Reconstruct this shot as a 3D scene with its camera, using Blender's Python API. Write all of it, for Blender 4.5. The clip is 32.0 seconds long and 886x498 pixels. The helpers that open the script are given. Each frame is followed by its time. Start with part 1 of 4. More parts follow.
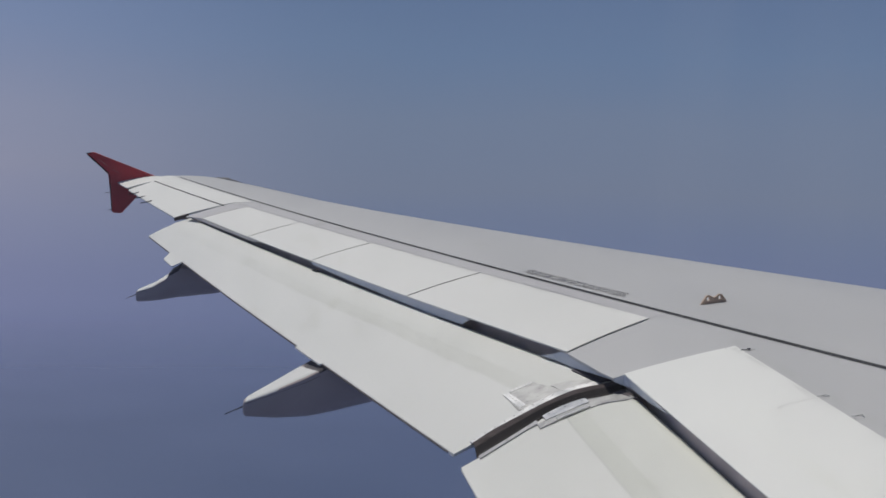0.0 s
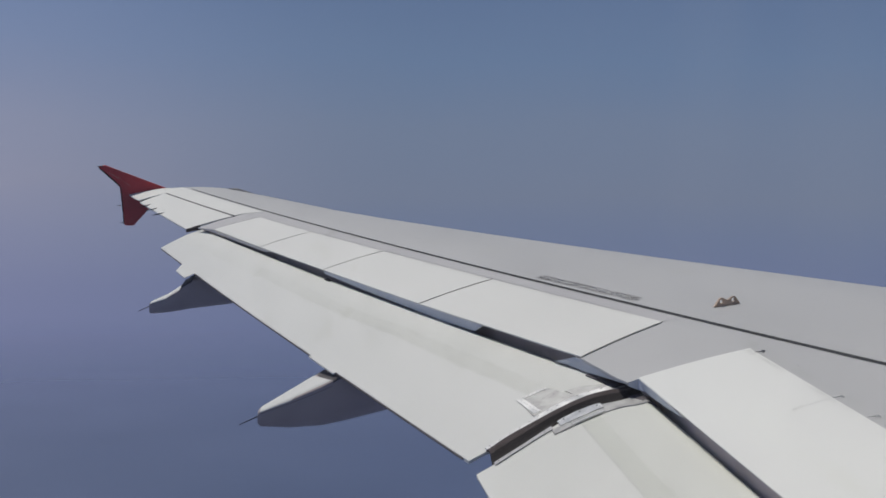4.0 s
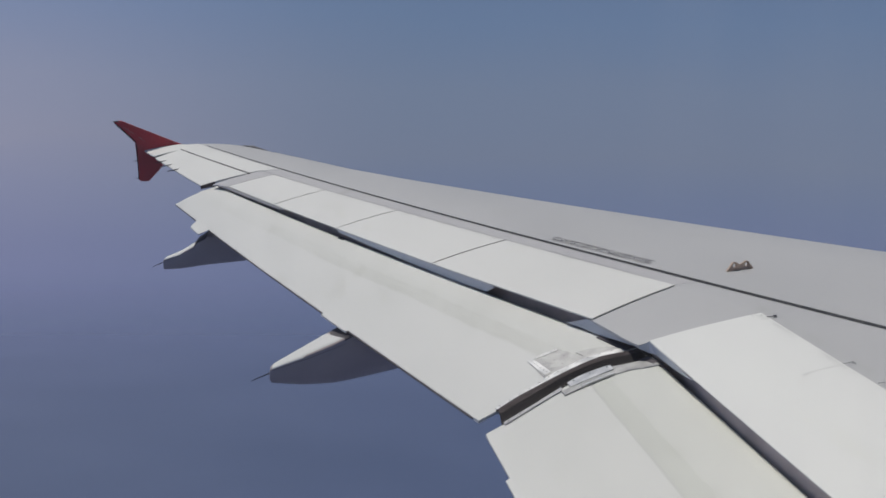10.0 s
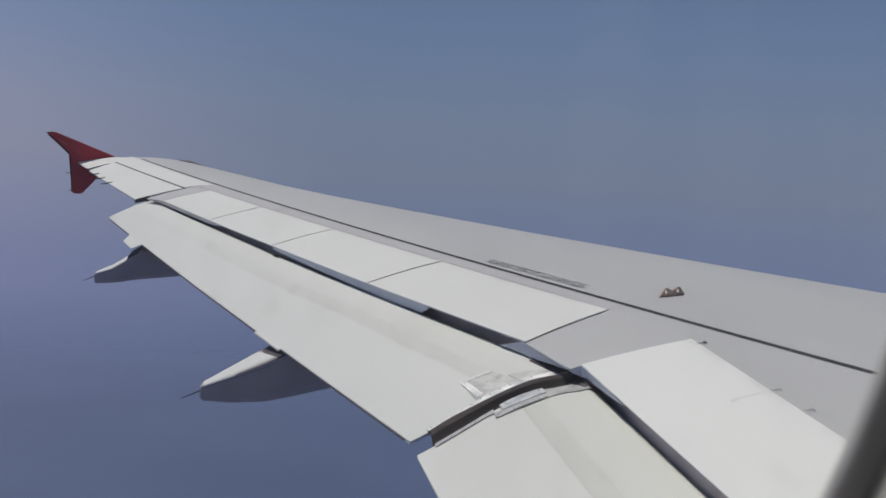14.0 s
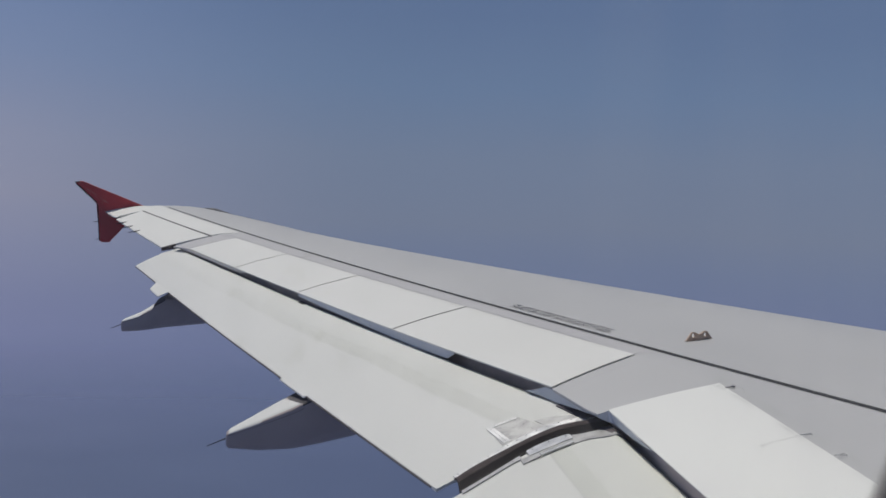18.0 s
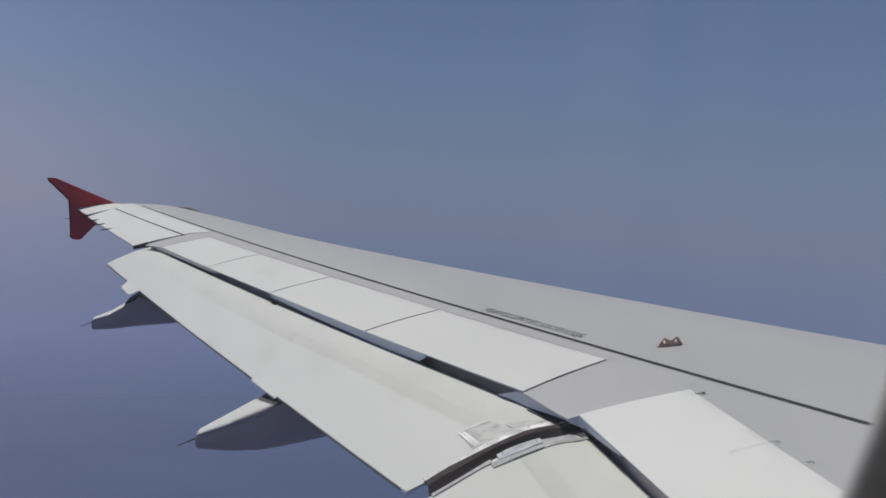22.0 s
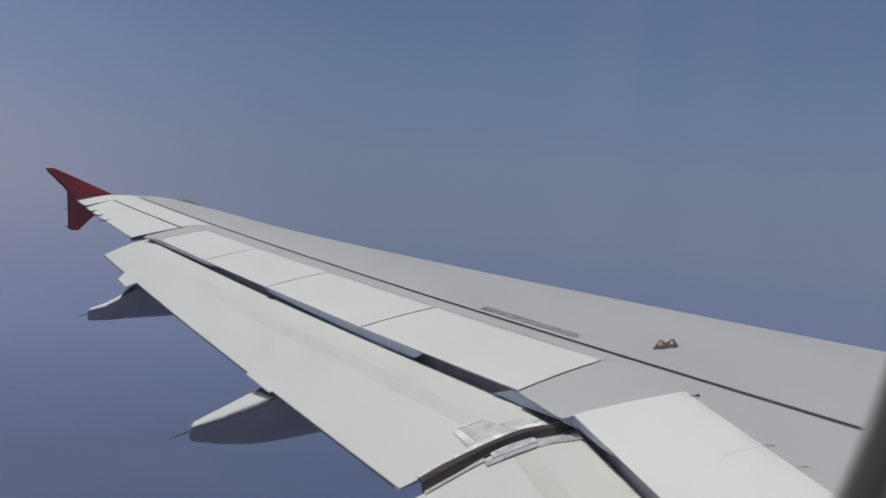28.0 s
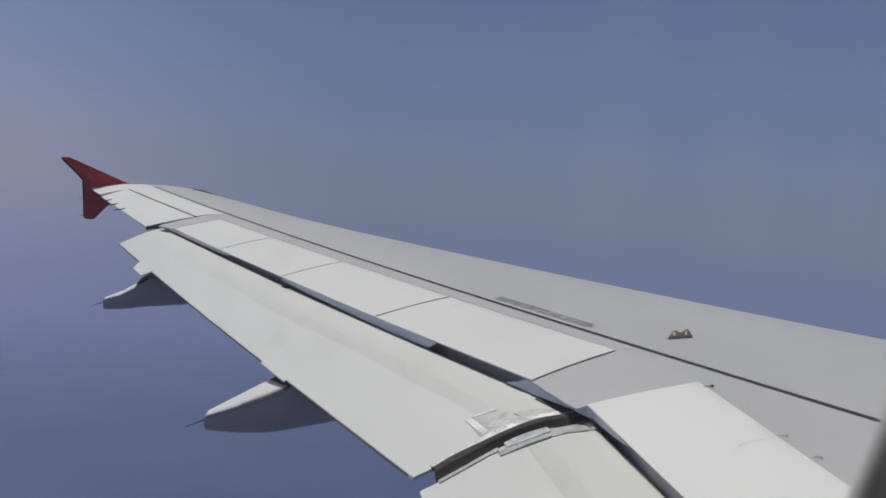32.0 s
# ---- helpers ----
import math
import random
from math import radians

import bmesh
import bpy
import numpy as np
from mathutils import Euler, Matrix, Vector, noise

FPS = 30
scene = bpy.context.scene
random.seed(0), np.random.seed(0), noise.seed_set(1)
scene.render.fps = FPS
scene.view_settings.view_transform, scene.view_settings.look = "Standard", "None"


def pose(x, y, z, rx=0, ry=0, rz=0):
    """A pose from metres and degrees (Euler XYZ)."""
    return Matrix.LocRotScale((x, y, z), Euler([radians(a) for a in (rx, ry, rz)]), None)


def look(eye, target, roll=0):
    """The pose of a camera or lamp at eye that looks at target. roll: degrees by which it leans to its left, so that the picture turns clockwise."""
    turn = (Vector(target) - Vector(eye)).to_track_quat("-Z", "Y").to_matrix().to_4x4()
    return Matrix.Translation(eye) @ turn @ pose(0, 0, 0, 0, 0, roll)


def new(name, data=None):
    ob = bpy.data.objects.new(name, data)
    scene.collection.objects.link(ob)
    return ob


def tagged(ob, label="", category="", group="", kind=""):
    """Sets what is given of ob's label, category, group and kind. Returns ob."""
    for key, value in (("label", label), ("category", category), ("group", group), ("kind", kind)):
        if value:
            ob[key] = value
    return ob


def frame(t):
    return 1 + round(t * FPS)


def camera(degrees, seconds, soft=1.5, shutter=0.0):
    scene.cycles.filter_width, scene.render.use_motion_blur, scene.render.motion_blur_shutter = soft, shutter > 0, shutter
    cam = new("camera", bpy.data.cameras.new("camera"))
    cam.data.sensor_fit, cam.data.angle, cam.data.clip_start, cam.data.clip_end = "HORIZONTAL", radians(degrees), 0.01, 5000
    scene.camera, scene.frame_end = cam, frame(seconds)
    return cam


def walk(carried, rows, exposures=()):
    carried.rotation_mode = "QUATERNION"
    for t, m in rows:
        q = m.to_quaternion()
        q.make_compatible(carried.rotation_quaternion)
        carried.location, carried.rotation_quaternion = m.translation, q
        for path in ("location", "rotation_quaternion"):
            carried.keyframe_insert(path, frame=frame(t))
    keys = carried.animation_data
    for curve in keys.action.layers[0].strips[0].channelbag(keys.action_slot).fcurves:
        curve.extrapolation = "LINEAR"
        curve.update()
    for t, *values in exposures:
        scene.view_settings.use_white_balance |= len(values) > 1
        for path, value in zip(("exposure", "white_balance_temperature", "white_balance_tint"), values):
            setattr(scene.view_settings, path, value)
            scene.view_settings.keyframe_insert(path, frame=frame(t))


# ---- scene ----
# ---- camera ----
cam = camera(41.3, 32.0, soft=1.7)
# a small aperture focused on the wing leaves the near window rim soft
cam.data.dof.use_dof, cam.data.dof.focus_distance, cam.data.dof.aperture_fstop = True, 8.5, 20.0
PATH = [
    (0, 0, 1.75, 0, 88.5, -2.037, -5.415),
    (0.5, 0, 1.75, 0, 88.728, -2.053, -5.178),
    (1, 0, 1.75, 0, 88.751, -1.805, -4.926),
    (1.5, 0, 1.75, 0, 88.795, -1.174, -4.7),
    (2, 0, 1.75, 0, 88.98, -1.424, -4.571),
    (2.5, 0, 1.75, 0, 89.215, -1.667, -4.339),
    (4.5, 0, 1.75, 0, 88.472, -0.943, -4.965),
    (5, 0, 1.75, 0, 88.084, -1.4, -5.313),
    (5.5, 0, 1.75, 0, 87.975, -1.797, -5.834),
    (6, 0, 1.75, 0, 88.016, -0.976, -6.525),
    (6.5, 0, 1.75, 0, 89.339, -2.416, -5.877),
    (7, 0, 1.75, 0, 89.051, -1.291, -5.643),
    (7.5, 0, 1.75, 0, 88.514, -1.917, -5.539),
    (8, 0, 1.75, 0, 87.777, -2.008, -4.338),
    (8.5, 0, 1.75, 0, 87.804, -0.962, -4.034),
    (9, 0, 1.75, 0, 87.864, -1.429, -3.905),
    (9.5, 0.0033, 1.75, 0, 87.417, -1.549, -3.953),
    (10, 0.0065, 1.75, 0, 86.867, -1.848, -4.137),
    (10.5, 0.0087, 1.75, 0, 86.58, -1.794, -4.72),
    (11, 0.0095, 1.75, 0, 86.259, -1.404, -5.173),
    (11.5, 0.0102, 1.75, 0, 86.061, -1.339, -5.61),
    (12, 0.0109, 1.75, 0, 85.7, -2.444, -6.345),
    (12.5, 0.0111, 1.75, 0, 85.538, -1.916, -6.971),
    (13, 0.0105, 1.75, 0, 86.514, -3.053, -7.445),
    (13.5, 0.01, 1.75, 0, 87.605, -3.242, -7.296),
    (14, 0.0101, 1.75, 0, 88.008, -3.272, -7.173),
    (14.5, 0.0103, 1.75, 0, 87.854, -3.26, -6.957),
    (16.5, 0.0105, 1.75, 0, 88.651, -2.75, -5.459),
    (17, 0.0107, 1.75, 0, 89.256, -2.727, -5.617),
    (17.5, 0.0111, 1.75, 0, 89.744, -2.42, -5.866),
    (18, 0.0112, 1.75, 0, 90.163, -2.786, -5.956),
    (18.5, 0.0108, 1.75, 0, 90.479, -3.228, -6.174),
    (19, 0.0106, 1.75, 0, 90.598, -2.809, -6.49),
    (19.5, 0.0104, 1.75, 0, 90.23, -3.719, -6.777),
    (20, 0.0101, 1.75, 0, 90.044, -3.928, -7.294),
    (20.5, 0.0098, 1.75, 0, 90.265, -3.73, -7.614),
    (21, 0.0101, 1.75, 0, 90.402, -3.475, -7.604),
    (21.5, 0.0106, 1.75, 0, 90.467, -3.713, -7.35),
    (22, 0.0109, 1.75, 0, 90.374, -3.668, -7.251),
    (22.5, 0.0112, 1.75, 0, 90.148, -3.508, -7.173),
    (23, 0.0119, 1.75, 0, 90.013, -3.391, -7.044),
    (23.5, 0.0125, 1.75, 0, 89.861, -3.379, -6.812),
    (24, 0.0129, 1.75, 0, 89.629, -2.757, -6.845),
    (24.5, 0.0131, 1.75, 0, 89.603, -3.037, -6.736),
    (25, 0.0132, 1.75, 0, 89.66, -3.255, -6.885),
    (25.5, 0.0128, 1.75, 0, 89.79, -3.806, -6.863),
    (27.5, 0.012, 1.75, 0, 90.275, -4.683, -7.132),
    (28, 0.0116, 1.75, 0, 90.265, -4.742, -7.362),
    (28.5, 0.0116, 1.75, 0, 90.094, -4.43, -7.506),
    (29, 0.0118, 1.75, 0, 90.248, -4.547, -7.287),
    (29.5, 0.0123, 1.75, 0, 90.603, -4.318, -7.123),
    (30, 0.0126, 1.75, 0, 90.788, -4.709, -7.051),
    (30.5, 0.0131, 1.75, 0, 90.534, -4.536, -6.883),
    (31, 0.0132, 1.75, 0, 90.403, -3.423, -6.585),
    (31.5, 0.0119, 1.75, 0, 90.182, -4.694, -6.592),
    (32, 0.0106, 1.75, 0, 89.702, -4.867, -6.686),
]
walk(cam, [(t, pose(*r)) for t, *r in PATH])

# ---- world, sun ----
SUN = Vector((-0.26, 0.34, 0.90)).normalized()
world = bpy.data.worlds.new("hazy_daylight")
scene.world = world
world.use_nodes = True
wn, wl = world.node_tree.nodes, world.node_tree.links
wn.clear()
w_out = wn.new("ShaderNodeOutputWorld")
w_bg = wn.new("ShaderNodeBackground")
sky = wn.new("ShaderNodeTexSky")
sky.sky_type, sky.sun_disc = "NISHITA", False
sky.sun_elevation = math.asin(SUN.z)
sky.sun_rotation = math.atan2(SUN.x, SUN.y)
sky.altitude, sky.dust_density = 3000, 2.0
sky_dim = wn.new("ShaderNodeVectorMath")
sky_dim.operation = "SCALE"
sky_dim.inputs["Scale"].default_value = 0.06
wl.new(sky.outputs[0], sky_dim.inputs[0])
w_co = wn.new("ShaderNodeTexCoord")
w_sep = wn.new("ShaderNodeSeparateXYZ")
wl.new(w_co.outputs["Generated"], w_sep.inputs[0])


def lin(r, g, b):
    """Linear colour from 8-bit display values."""
    return tuple((v / 255 / 12.92 if v <= 10 else ((v / 255 + 0.055) / 1.055) ** 2.4) for v in (r, g, b)) + (1.0,)


def ramp(nodes, stops):
    node = nodes.new("ShaderNodeValToRGB")
    el = node.color_ramp.elements
    while len(el) < len(stops):
        el.new(0.5)
    for e, (p, c) in zip(el, stops):
        e.position, e.color = p, c
    return node


# height above the horizon, -20 to +20 degrees, to 0..1
w_map = wn.new("ShaderNodeMapRange")
w_map.inputs["From Min"].default_value = -math.sin(radians(20))
w_map.inputs["From Max"].default_value = math.sin(radians(20))
w_noise = wn.new("ShaderNodeTexNoise")
w_noise.inputs["Scale"].default_value = 5.0
w_noise.inputs["Detail"].default_value = 3.0
w_str = wn.new("ShaderNodeMapping")
w_str.inputs["Scale"].default_value = (1.0, 1.0, 3.5)
wl.new(w_co.outputs["Generated"], w_str.inputs["Vector"])
wl.new(w_str.outputs[0], w_noise.inputs["Vector"])
w_jit = wn.new("ShaderNodeMath")
w_jit.operation = "MULTIPLY_ADD"
w_jit.inputs[1].default_value = 0.030
wl.new(w_noise.outputs[0], w_jit.inputs[0])
wl.new(w_sep.outputs["Z"], w_jit.inputs[2])
wl.new(w_jit.outputs[0], w_map.inputs["Value"])


def el(d):
    return 0.5 + 0.5 * math.sin(radians(d)) / math.sin(radians(20)) + 0.022


haze_fwd = ramp(wn, [(el(-16), lin(86, 97, 132)), (el(-8), lin(98, 109, 146)), (el(-3.2), lin(105, 116, 148)), (el(-0.6), lin(107, 119, 147)),
                     (el(1.5), lin(112, 123, 146)), (el(4.5), lin(110, 124, 149)), (el(8), lin(101, 121, 152)), (el(13), lin(91, 111, 146))])
haze_aft = ramp(wn, [(el(-16), lin(98, 105, 141)), (el(-8), lin(113, 120, 158)), (el(-3.2), lin(121, 127, 160)), (el(-0.6), lin(131, 136, 164)),
                     (el(1.5), lin(140, 143, 166)), (el(4.5), lin(137, 143, 168)), (el(8), lin(121, 136, 169)), (el(13), lin(106, 127, 166))])
w_side = wn.new("ShaderNodeMapRange")
w_side.inputs["From Min"].default_value = -0.36
w_side.inputs["From Max"].default_value = 0.06
w_side.interpolation_type = "SMOOTHSTEP"
wl.new(w_sep.outputs["X"], w_side.inputs["Value"])
w_mix = wn.new("ShaderNodeMixRGB")
wl.new(w_map.outputs[0], haze_fwd.inputs[0])
wl.new(w_map.outputs[0], haze_aft.inputs[0])
wl.new(w_side.outputs[0], w_mix.inputs[0])
wl.new(haze_aft.outputs[0], w_mix.inputs[1])
wl.new(haze_fwd.outputs[0], w_mix.inputs[2])
# the haze thins out overhead
w_thin = wn.new("ShaderNodeMapRange")
w_thin.inputs["From Min"].default_value = 0.20
w_thin.inputs["From Max"].default_value = 0.55
wl.new(w_sep.outputs["Z"], w_thin.inputs["Value"])
w_all = wn.new("ShaderNodeMixRGB")
wl.new(w_thin.outputs[0], w_all.inputs[0])
wl.new(w_mix.outputs[0], w_all.inputs[1])
wl.new(sky_dim.outputs[0], w_all.inputs[2])
wl.new(w_all.outputs[0], w_bg.inputs["Color"])
wl.new(w_bg.outputs[0], w_out.inputs["Surface"])

sun = new("sun", bpy.data.lights.new("sun", "SUN"))
sun.data.energy, sun.data.angle, sun.data.color = 2.85, radians(0.53), (1.0, 0.955, 0.875)
sun.matrix_world = look(SUN * 50, (0, 0, 0))


# ---- materials ----
def material(name, color, rough=0.4, metal=0.0, vary=0.08, scale=3.0, grain=60.0, bump=0.02, tint=None, stretch=(1, 1, 1), spec=0.5, dirt=0.0):
    """Painted or bare surface: base colour with broad stains and fine grain, and a fine relief."""
    m = bpy.data.materials.new(name)
    m.use_nodes = True
    n, l = m.node_tree.nodes, m.node_tree.links
    bsdf = n["Principled BSDF"]
    co = n.new("ShaderNodeTexCoord")
    mp = n.new("ShaderNodeMapping")
    mp.inputs["Scale"].default_value = stretch
    l.new(co.outputs["Object"], mp.inputs["Vector"])
    big, small = n.new("ShaderNodeTexNoise"), n.new("ShaderNodeTexNoise")
    big.inputs["Scale"].default_value, big.inputs["Detail"].default_value = scale, 5
    small.inputs["Scale"].default_value, small.inputs["Detail"].default_value = grain, 3
    for t in (big, small):
        l.new(mp.outputs[0], t.inputs["Vector"])
    dark = tint or tuple(c * (1 - vary * 2.2) for c in color)
    r = ramp(n, [(0.32, (*dark, 1)), (0.62, (*color, 1))])
    l.new(big.outputs[0], r.inputs[0])
    fine = ramp(n, [(0.3, (1 - vary, 1 - vary, 1 - vary, 1)), (0.7, (1, 1, 1, 1))])
    l.new(small.outputs[0], fine.inputs[0])
    mul = n.new("ShaderNodeMixRGB")
    mul.blend_type, mul.inputs[0].default_value = "MULTIPLY", 1.0
    l.new(r.outputs[0], mul.inputs[1])
    l.new(fine.outputs[0], mul.inputs[2])
    if dirt:
        spots, wear = n.new("ShaderNodeTexNoise"), n.new("ShaderNodeMixRGB")
        spots.inputs["Scale"].default_value, spots.inputs["Detail"].default_value = 3.2, 9
        l.new(mp.outputs[0], spots.inputs["Vector"])
        mask = ramp(n, [(0.60, (1, 1, 1, 1)), (0.74, (1 - dirt, 1 - dirt, 1 - dirt * 1.25, 1))])
        l.new(spots.outputs[0], mask.inputs[0])
        wear.blend_type, wear.inputs[0].default_value = "MULTIPLY", 1.0
        l.new(mul.outputs[0], wear.inputs[1])
        l.new(mask.outputs[0], wear.inputs[2])
        mul = wear
    l.new(mul.outputs[0], bsdf.inputs["Base Color"])
    rr = n.new("ShaderNodeMapRange")
    rr.inputs["To Min"].default_value, rr.inputs["To Max"].default_value = rough * 0.85, min(1, rough * 1.2)
    l.new(big.outputs[0], rr.inputs["Value"])
    l.new(rr.outputs[0], bsdf.inputs["Roughness"])
    bsdf.inputs["Metallic"].default_value = metal
    bsdf.inputs["Specular IOR Level"].default_value = spec
    b = n.new("ShaderNodeBump")
    b.inputs["Strength"].default_value, b.inputs["Distance"].default_value = bump, 0.02
    l.new(small.outputs[0], b.inputs["Height"])
    l.new(b.outputs[0], bsdf.inputs["Normal"])
    return m


WHITE = material("white_wing_paint", (0.672, 0.672, 0.650), 0.55, spec=0.3, vary=0.012, scale=1.6, grain=30, bump=0.0, tint=(0.64, 0.64, 0.616), stretch=(1.6, 0.5, 1), dirt=0.07)
GREY = material("grey_wing_paint", (0.455, 0.455, 0.460), 0.55, spec=0.3, vary=0.012, scale=1.2, grain=30, bump=0.0, tint=(0.43, 0.43, 0.434), stretch=(1.4, 0.5, 1), dirt=0.06)
BRIGHT = material("white_spoiler_paint", (0.729, 0.735, 0.708), 0.55, spec=0.3, vary=0.012, scale=1.6, grain=30, bump=0.0, tint=(0.70, 0.70, 0.68), stretch=(1.6, 0.5, 1), dirt=0.07)
PALE = material("pale_grey_paint", (0.464, 0.459, 0.466), 0.55, spec=0.3, vary=0.02, scale=2.2, grain=30, bump=0.0, tint=(0.44, 0.43, 0.44), stretch=(1.4, 0.6, 1), dirt=0.2)


def smear(m, a, b, wide, strength, scale=9.0):
    """Patchy grime along the line from a to b in plan, fading out to both sides."""
    n, l = m.node_tree.nodes, m.node_tree.links
    base = n["Principled BSDF"].inputs["Base Color"]
    length = math.hypot(b[0] - a[0], b[1] - a[1])
    u = ((b[0] - a[0]) / length, (b[1] - a[1]) / length)
    co, shift, wob, mix = n.new("ShaderNodeTexCoord"), n.new("ShaderNodeVectorMath"), n.new("ShaderNodeTexNoise"), n.new("ShaderNodeMixRGB")
    shift.operation, shift.inputs[1].default_value = "SUBTRACT", (a[0], a[1], 0)
    l.new(co.outputs["Object"], shift.inputs[0])
    masks = []
    for axis, lo, hi in (((u[0], u[1], 0), 0, length), ((-u[1], u[0], 0), -wide, wide)):
        dot, mr = n.new("ShaderNodeVectorMath"), n.new("ShaderNodeMapRange")
        dot.operation, dot.inputs[1].default_value = "DOT_PRODUCT", axis
        l.new(shift.outputs[0], dot.inputs[0])
        mr.inputs["From Min"].default_value, mr.inputs["From Max"].default_value = lo, hi
        l.new(dot.outputs["Value"], mr.inputs["Value"])
        fade = ramp(n, [(0.0, (0, 0, 0, 1)), (0.25 if lo else 0.06, (0.35 if lo else 1,) * 3 + (1,)), (0.5, (1, 1, 1, 1)), (0.75 if lo else 0.94, (0.35 if lo else 1,) * 3 + (1,)), (1.0, (0, 0, 0, 1))])
        l.new(mr.outputs[0], fade.inputs[0])
        masks.append(fade.outputs[0])
    wob.inputs["Scale"].default_value, wob.inputs["Detail"].default_value, wob.inputs["Roughness"].default_value = scale, 8, 0.7
    l.new(co.outputs["Object"], wob.inputs["Vector"])
    patchy = ramp(n, [(0.42, (0, 0, 0, 1)), (0.66, (strength, strength, strength, 1))])
    l.new(wob.outputs[0], patchy.inputs[0])
    value = patchy.outputs[0]
    for mask in masks:
        times = n.new("ShaderNodeMath")
        times.operation = "MULTIPLY"
        l.new(value, times.inputs[0])
        l.new(mask, times.inputs[1])
        value = times.outputs[0]
    l.new(value, mix.inputs[0])
    l.new(base.links[0].from_socket, mix.inputs[1])
    mix.inputs[2].default_value = (0.33, 0.33, 0.31, 1)
    l.new(mix.outputs[0], base)


def banded(m, at, ax, ay, stops, waver, soil):
    """Lengthwise bands of weathered composite on a flap: colour by the distance behind the flap's nose."""
    n, l = m.node_tree.nodes, m.node_tree.links
    base = n["Principled BSDF"].inputs["Base Color"]
    co, dot, wob, add = n.new("ShaderNodeTexCoord"), n.new("ShaderNodeVectorMath"), n.new("ShaderNodeTexNoise"), n.new("ShaderNodeMath")
    dot.operation = "DOT_PRODUCT"
    dot.inputs[1].default_value = (-ax, -ay, 0)
    wob.inputs["Scale"].default_value, wob.inputs["Detail"].default_value = 1.3, 4
    add.operation = "MULTIPLY_ADD"
    add.inputs[1].default_value = waver
    mr = n.new("ShaderNodeMapRange")
    mr.inputs["From Min"].default_value, mr.inputs["From Max"].default_value = -at - 0.1 + waver / 2, -at + 0.6 + waver / 2
    l.new(co.outputs["Object"], dot.inputs[0])
    l.new(co.outputs["Object"], wob.inputs["Vector"])
    l.new(wob.outputs[0], add.inputs[0])
    l.new(dot.outputs["Value"], add.inputs[2])
    l.new(add.outputs[0], mr.inputs["Value"])
    r = ramp(n, [((d + 0.1) / 0.7, (*c, 1)) for d, c in stops])
    r.color_ramp.interpolation = "EASE"
    l.new(mr.outputs[0], r.inputs[0])
    mul = n.new("ShaderNodeMixRGB")
    mul.blend_type = "MULTIPLY"
    l.new(base.links[0].from_socket, mul.inputs[1])
    l.new(r.outputs[0], mul.inputs[2])
    # the bands fade towards the wingtip
    sep, fade = n.new("ShaderNodeSeparateXYZ"), n.new("ShaderNodeMapRange")
    for k, v in (("From Min", 8.0), ("From Max", 10.8), ("To Min", 1.0), ("To Max", 0.3)):
        fade.inputs[k].default_value = v
    l.new(co.outputs["Object"], sep.inputs[0])
    l.new(sep.outputs["Y"], fade.inputs["Value"])
    l.new(fade.outputs[0], mul.inputs[0])
    # mottled grime where the bands meet
    zone, blot, amount, grime = ramp(n, [((d + 0.1) / 0.7, (v, v, v, 1)) for d, v in soil]), n.new("ShaderNodeTexNoise"), n.new("ShaderNodeMath"), n.new("ShaderNodeMixRGB")
    streak = n.new("ShaderNodeMapping")
    streak.inputs["Rotation"].default_value[2], streak.inputs["Scale"].default_value = math.atan2(ay, ax), (3.0, 0.9, 1.0)
    l.new(co.outputs["Object"], streak.inputs["Vector"])
    l.new(streak.outputs[0], blot.inputs["Vector"])
    blot.inputs["Scale"].default_value, blot.inputs["Detail"].default_value, blot.inputs["Roughness"].default_value = 5.0, 8, 0.65
    spots = ramp(n, [(0.44, (0, 0, 0, 1)), (0.66, (1, 1, 1, 1))])
    l.new(blot.outputs[0], spots.inputs[0])
    l.new(mr.outputs[0], zone.inputs[0])
    amount.operation = "MULTIPLY"
    l.new(zone.outputs[0], amount.inputs[0])
    l.new(spots.outputs[0], amount.inputs[1])
    grime.inputs[2].default_value = (0.40, 0.40, 0.37, 1)
    spread = n.new("ShaderNodeMath")
    spread.operation = "MULTIPLY"
    l.new(amount.outputs[0], spread.inputs[0])
    l.new(fade.outputs[0], spread.inputs[1])
    l.new(spread.outputs[0], grime.inputs[0])
    l.new(mul.outputs[0], grime.inputs[1])
    l.new(grime.outputs[0], base)
    return m


def flap_paint(name):
    return material(name, (0.655, 0.657, 0.638), 0.55, spec=0.3, vary=0.014, scale=2.2, grain=40, bump=0.0, tint=(0.625, 0.628, 0.606), stretch=(2.2, 0.5, 1), dirt=0.07)


# weathering of the two flaps, from the nose back
CREAM = banded(flap_paint("outer_flap_composite"), 3.065, 1.0, 0.3355, [(0.0, (0.985, 0.985, 0.968)), (0.120, (0.98, 0.985, 0.965)), (0.142, (0.925, 0.93, 0.905)), (0.200, (0.91, 0.915, 0.89)), (0.225, (1, 1, 0.995))], 0.04,
               [(-0.05, 0.10), (0.09, 0.12), (0.135, 0.24), (0.165, 0.12), (0.205, 0.28), (0.245, 0.08), (0.40, 0.03)])
CREAM_IN = banded(flap_paint("inner_flap_composite"), 1.217, 1.0, 0.0258, [(0.0, (0.985, 0.99, 0.955)), (0.138, (0.975, 0.98, 0.945)), (0.152, (0.90, 0.91, 0.865)), (0.204, (0.885, 0.895, 0.85)), (0.210, (0.82, 0.83, 0.80)), (0.217, (0.99, 0.99, 0.975))], 0.010,
                  [(-0.05, 0.06), (0.10, 0.08), (0.145, 0.18), (0.175, 0.12), (0.205, 0.22), (0.225, 0.08), (0.40, 0.03)])
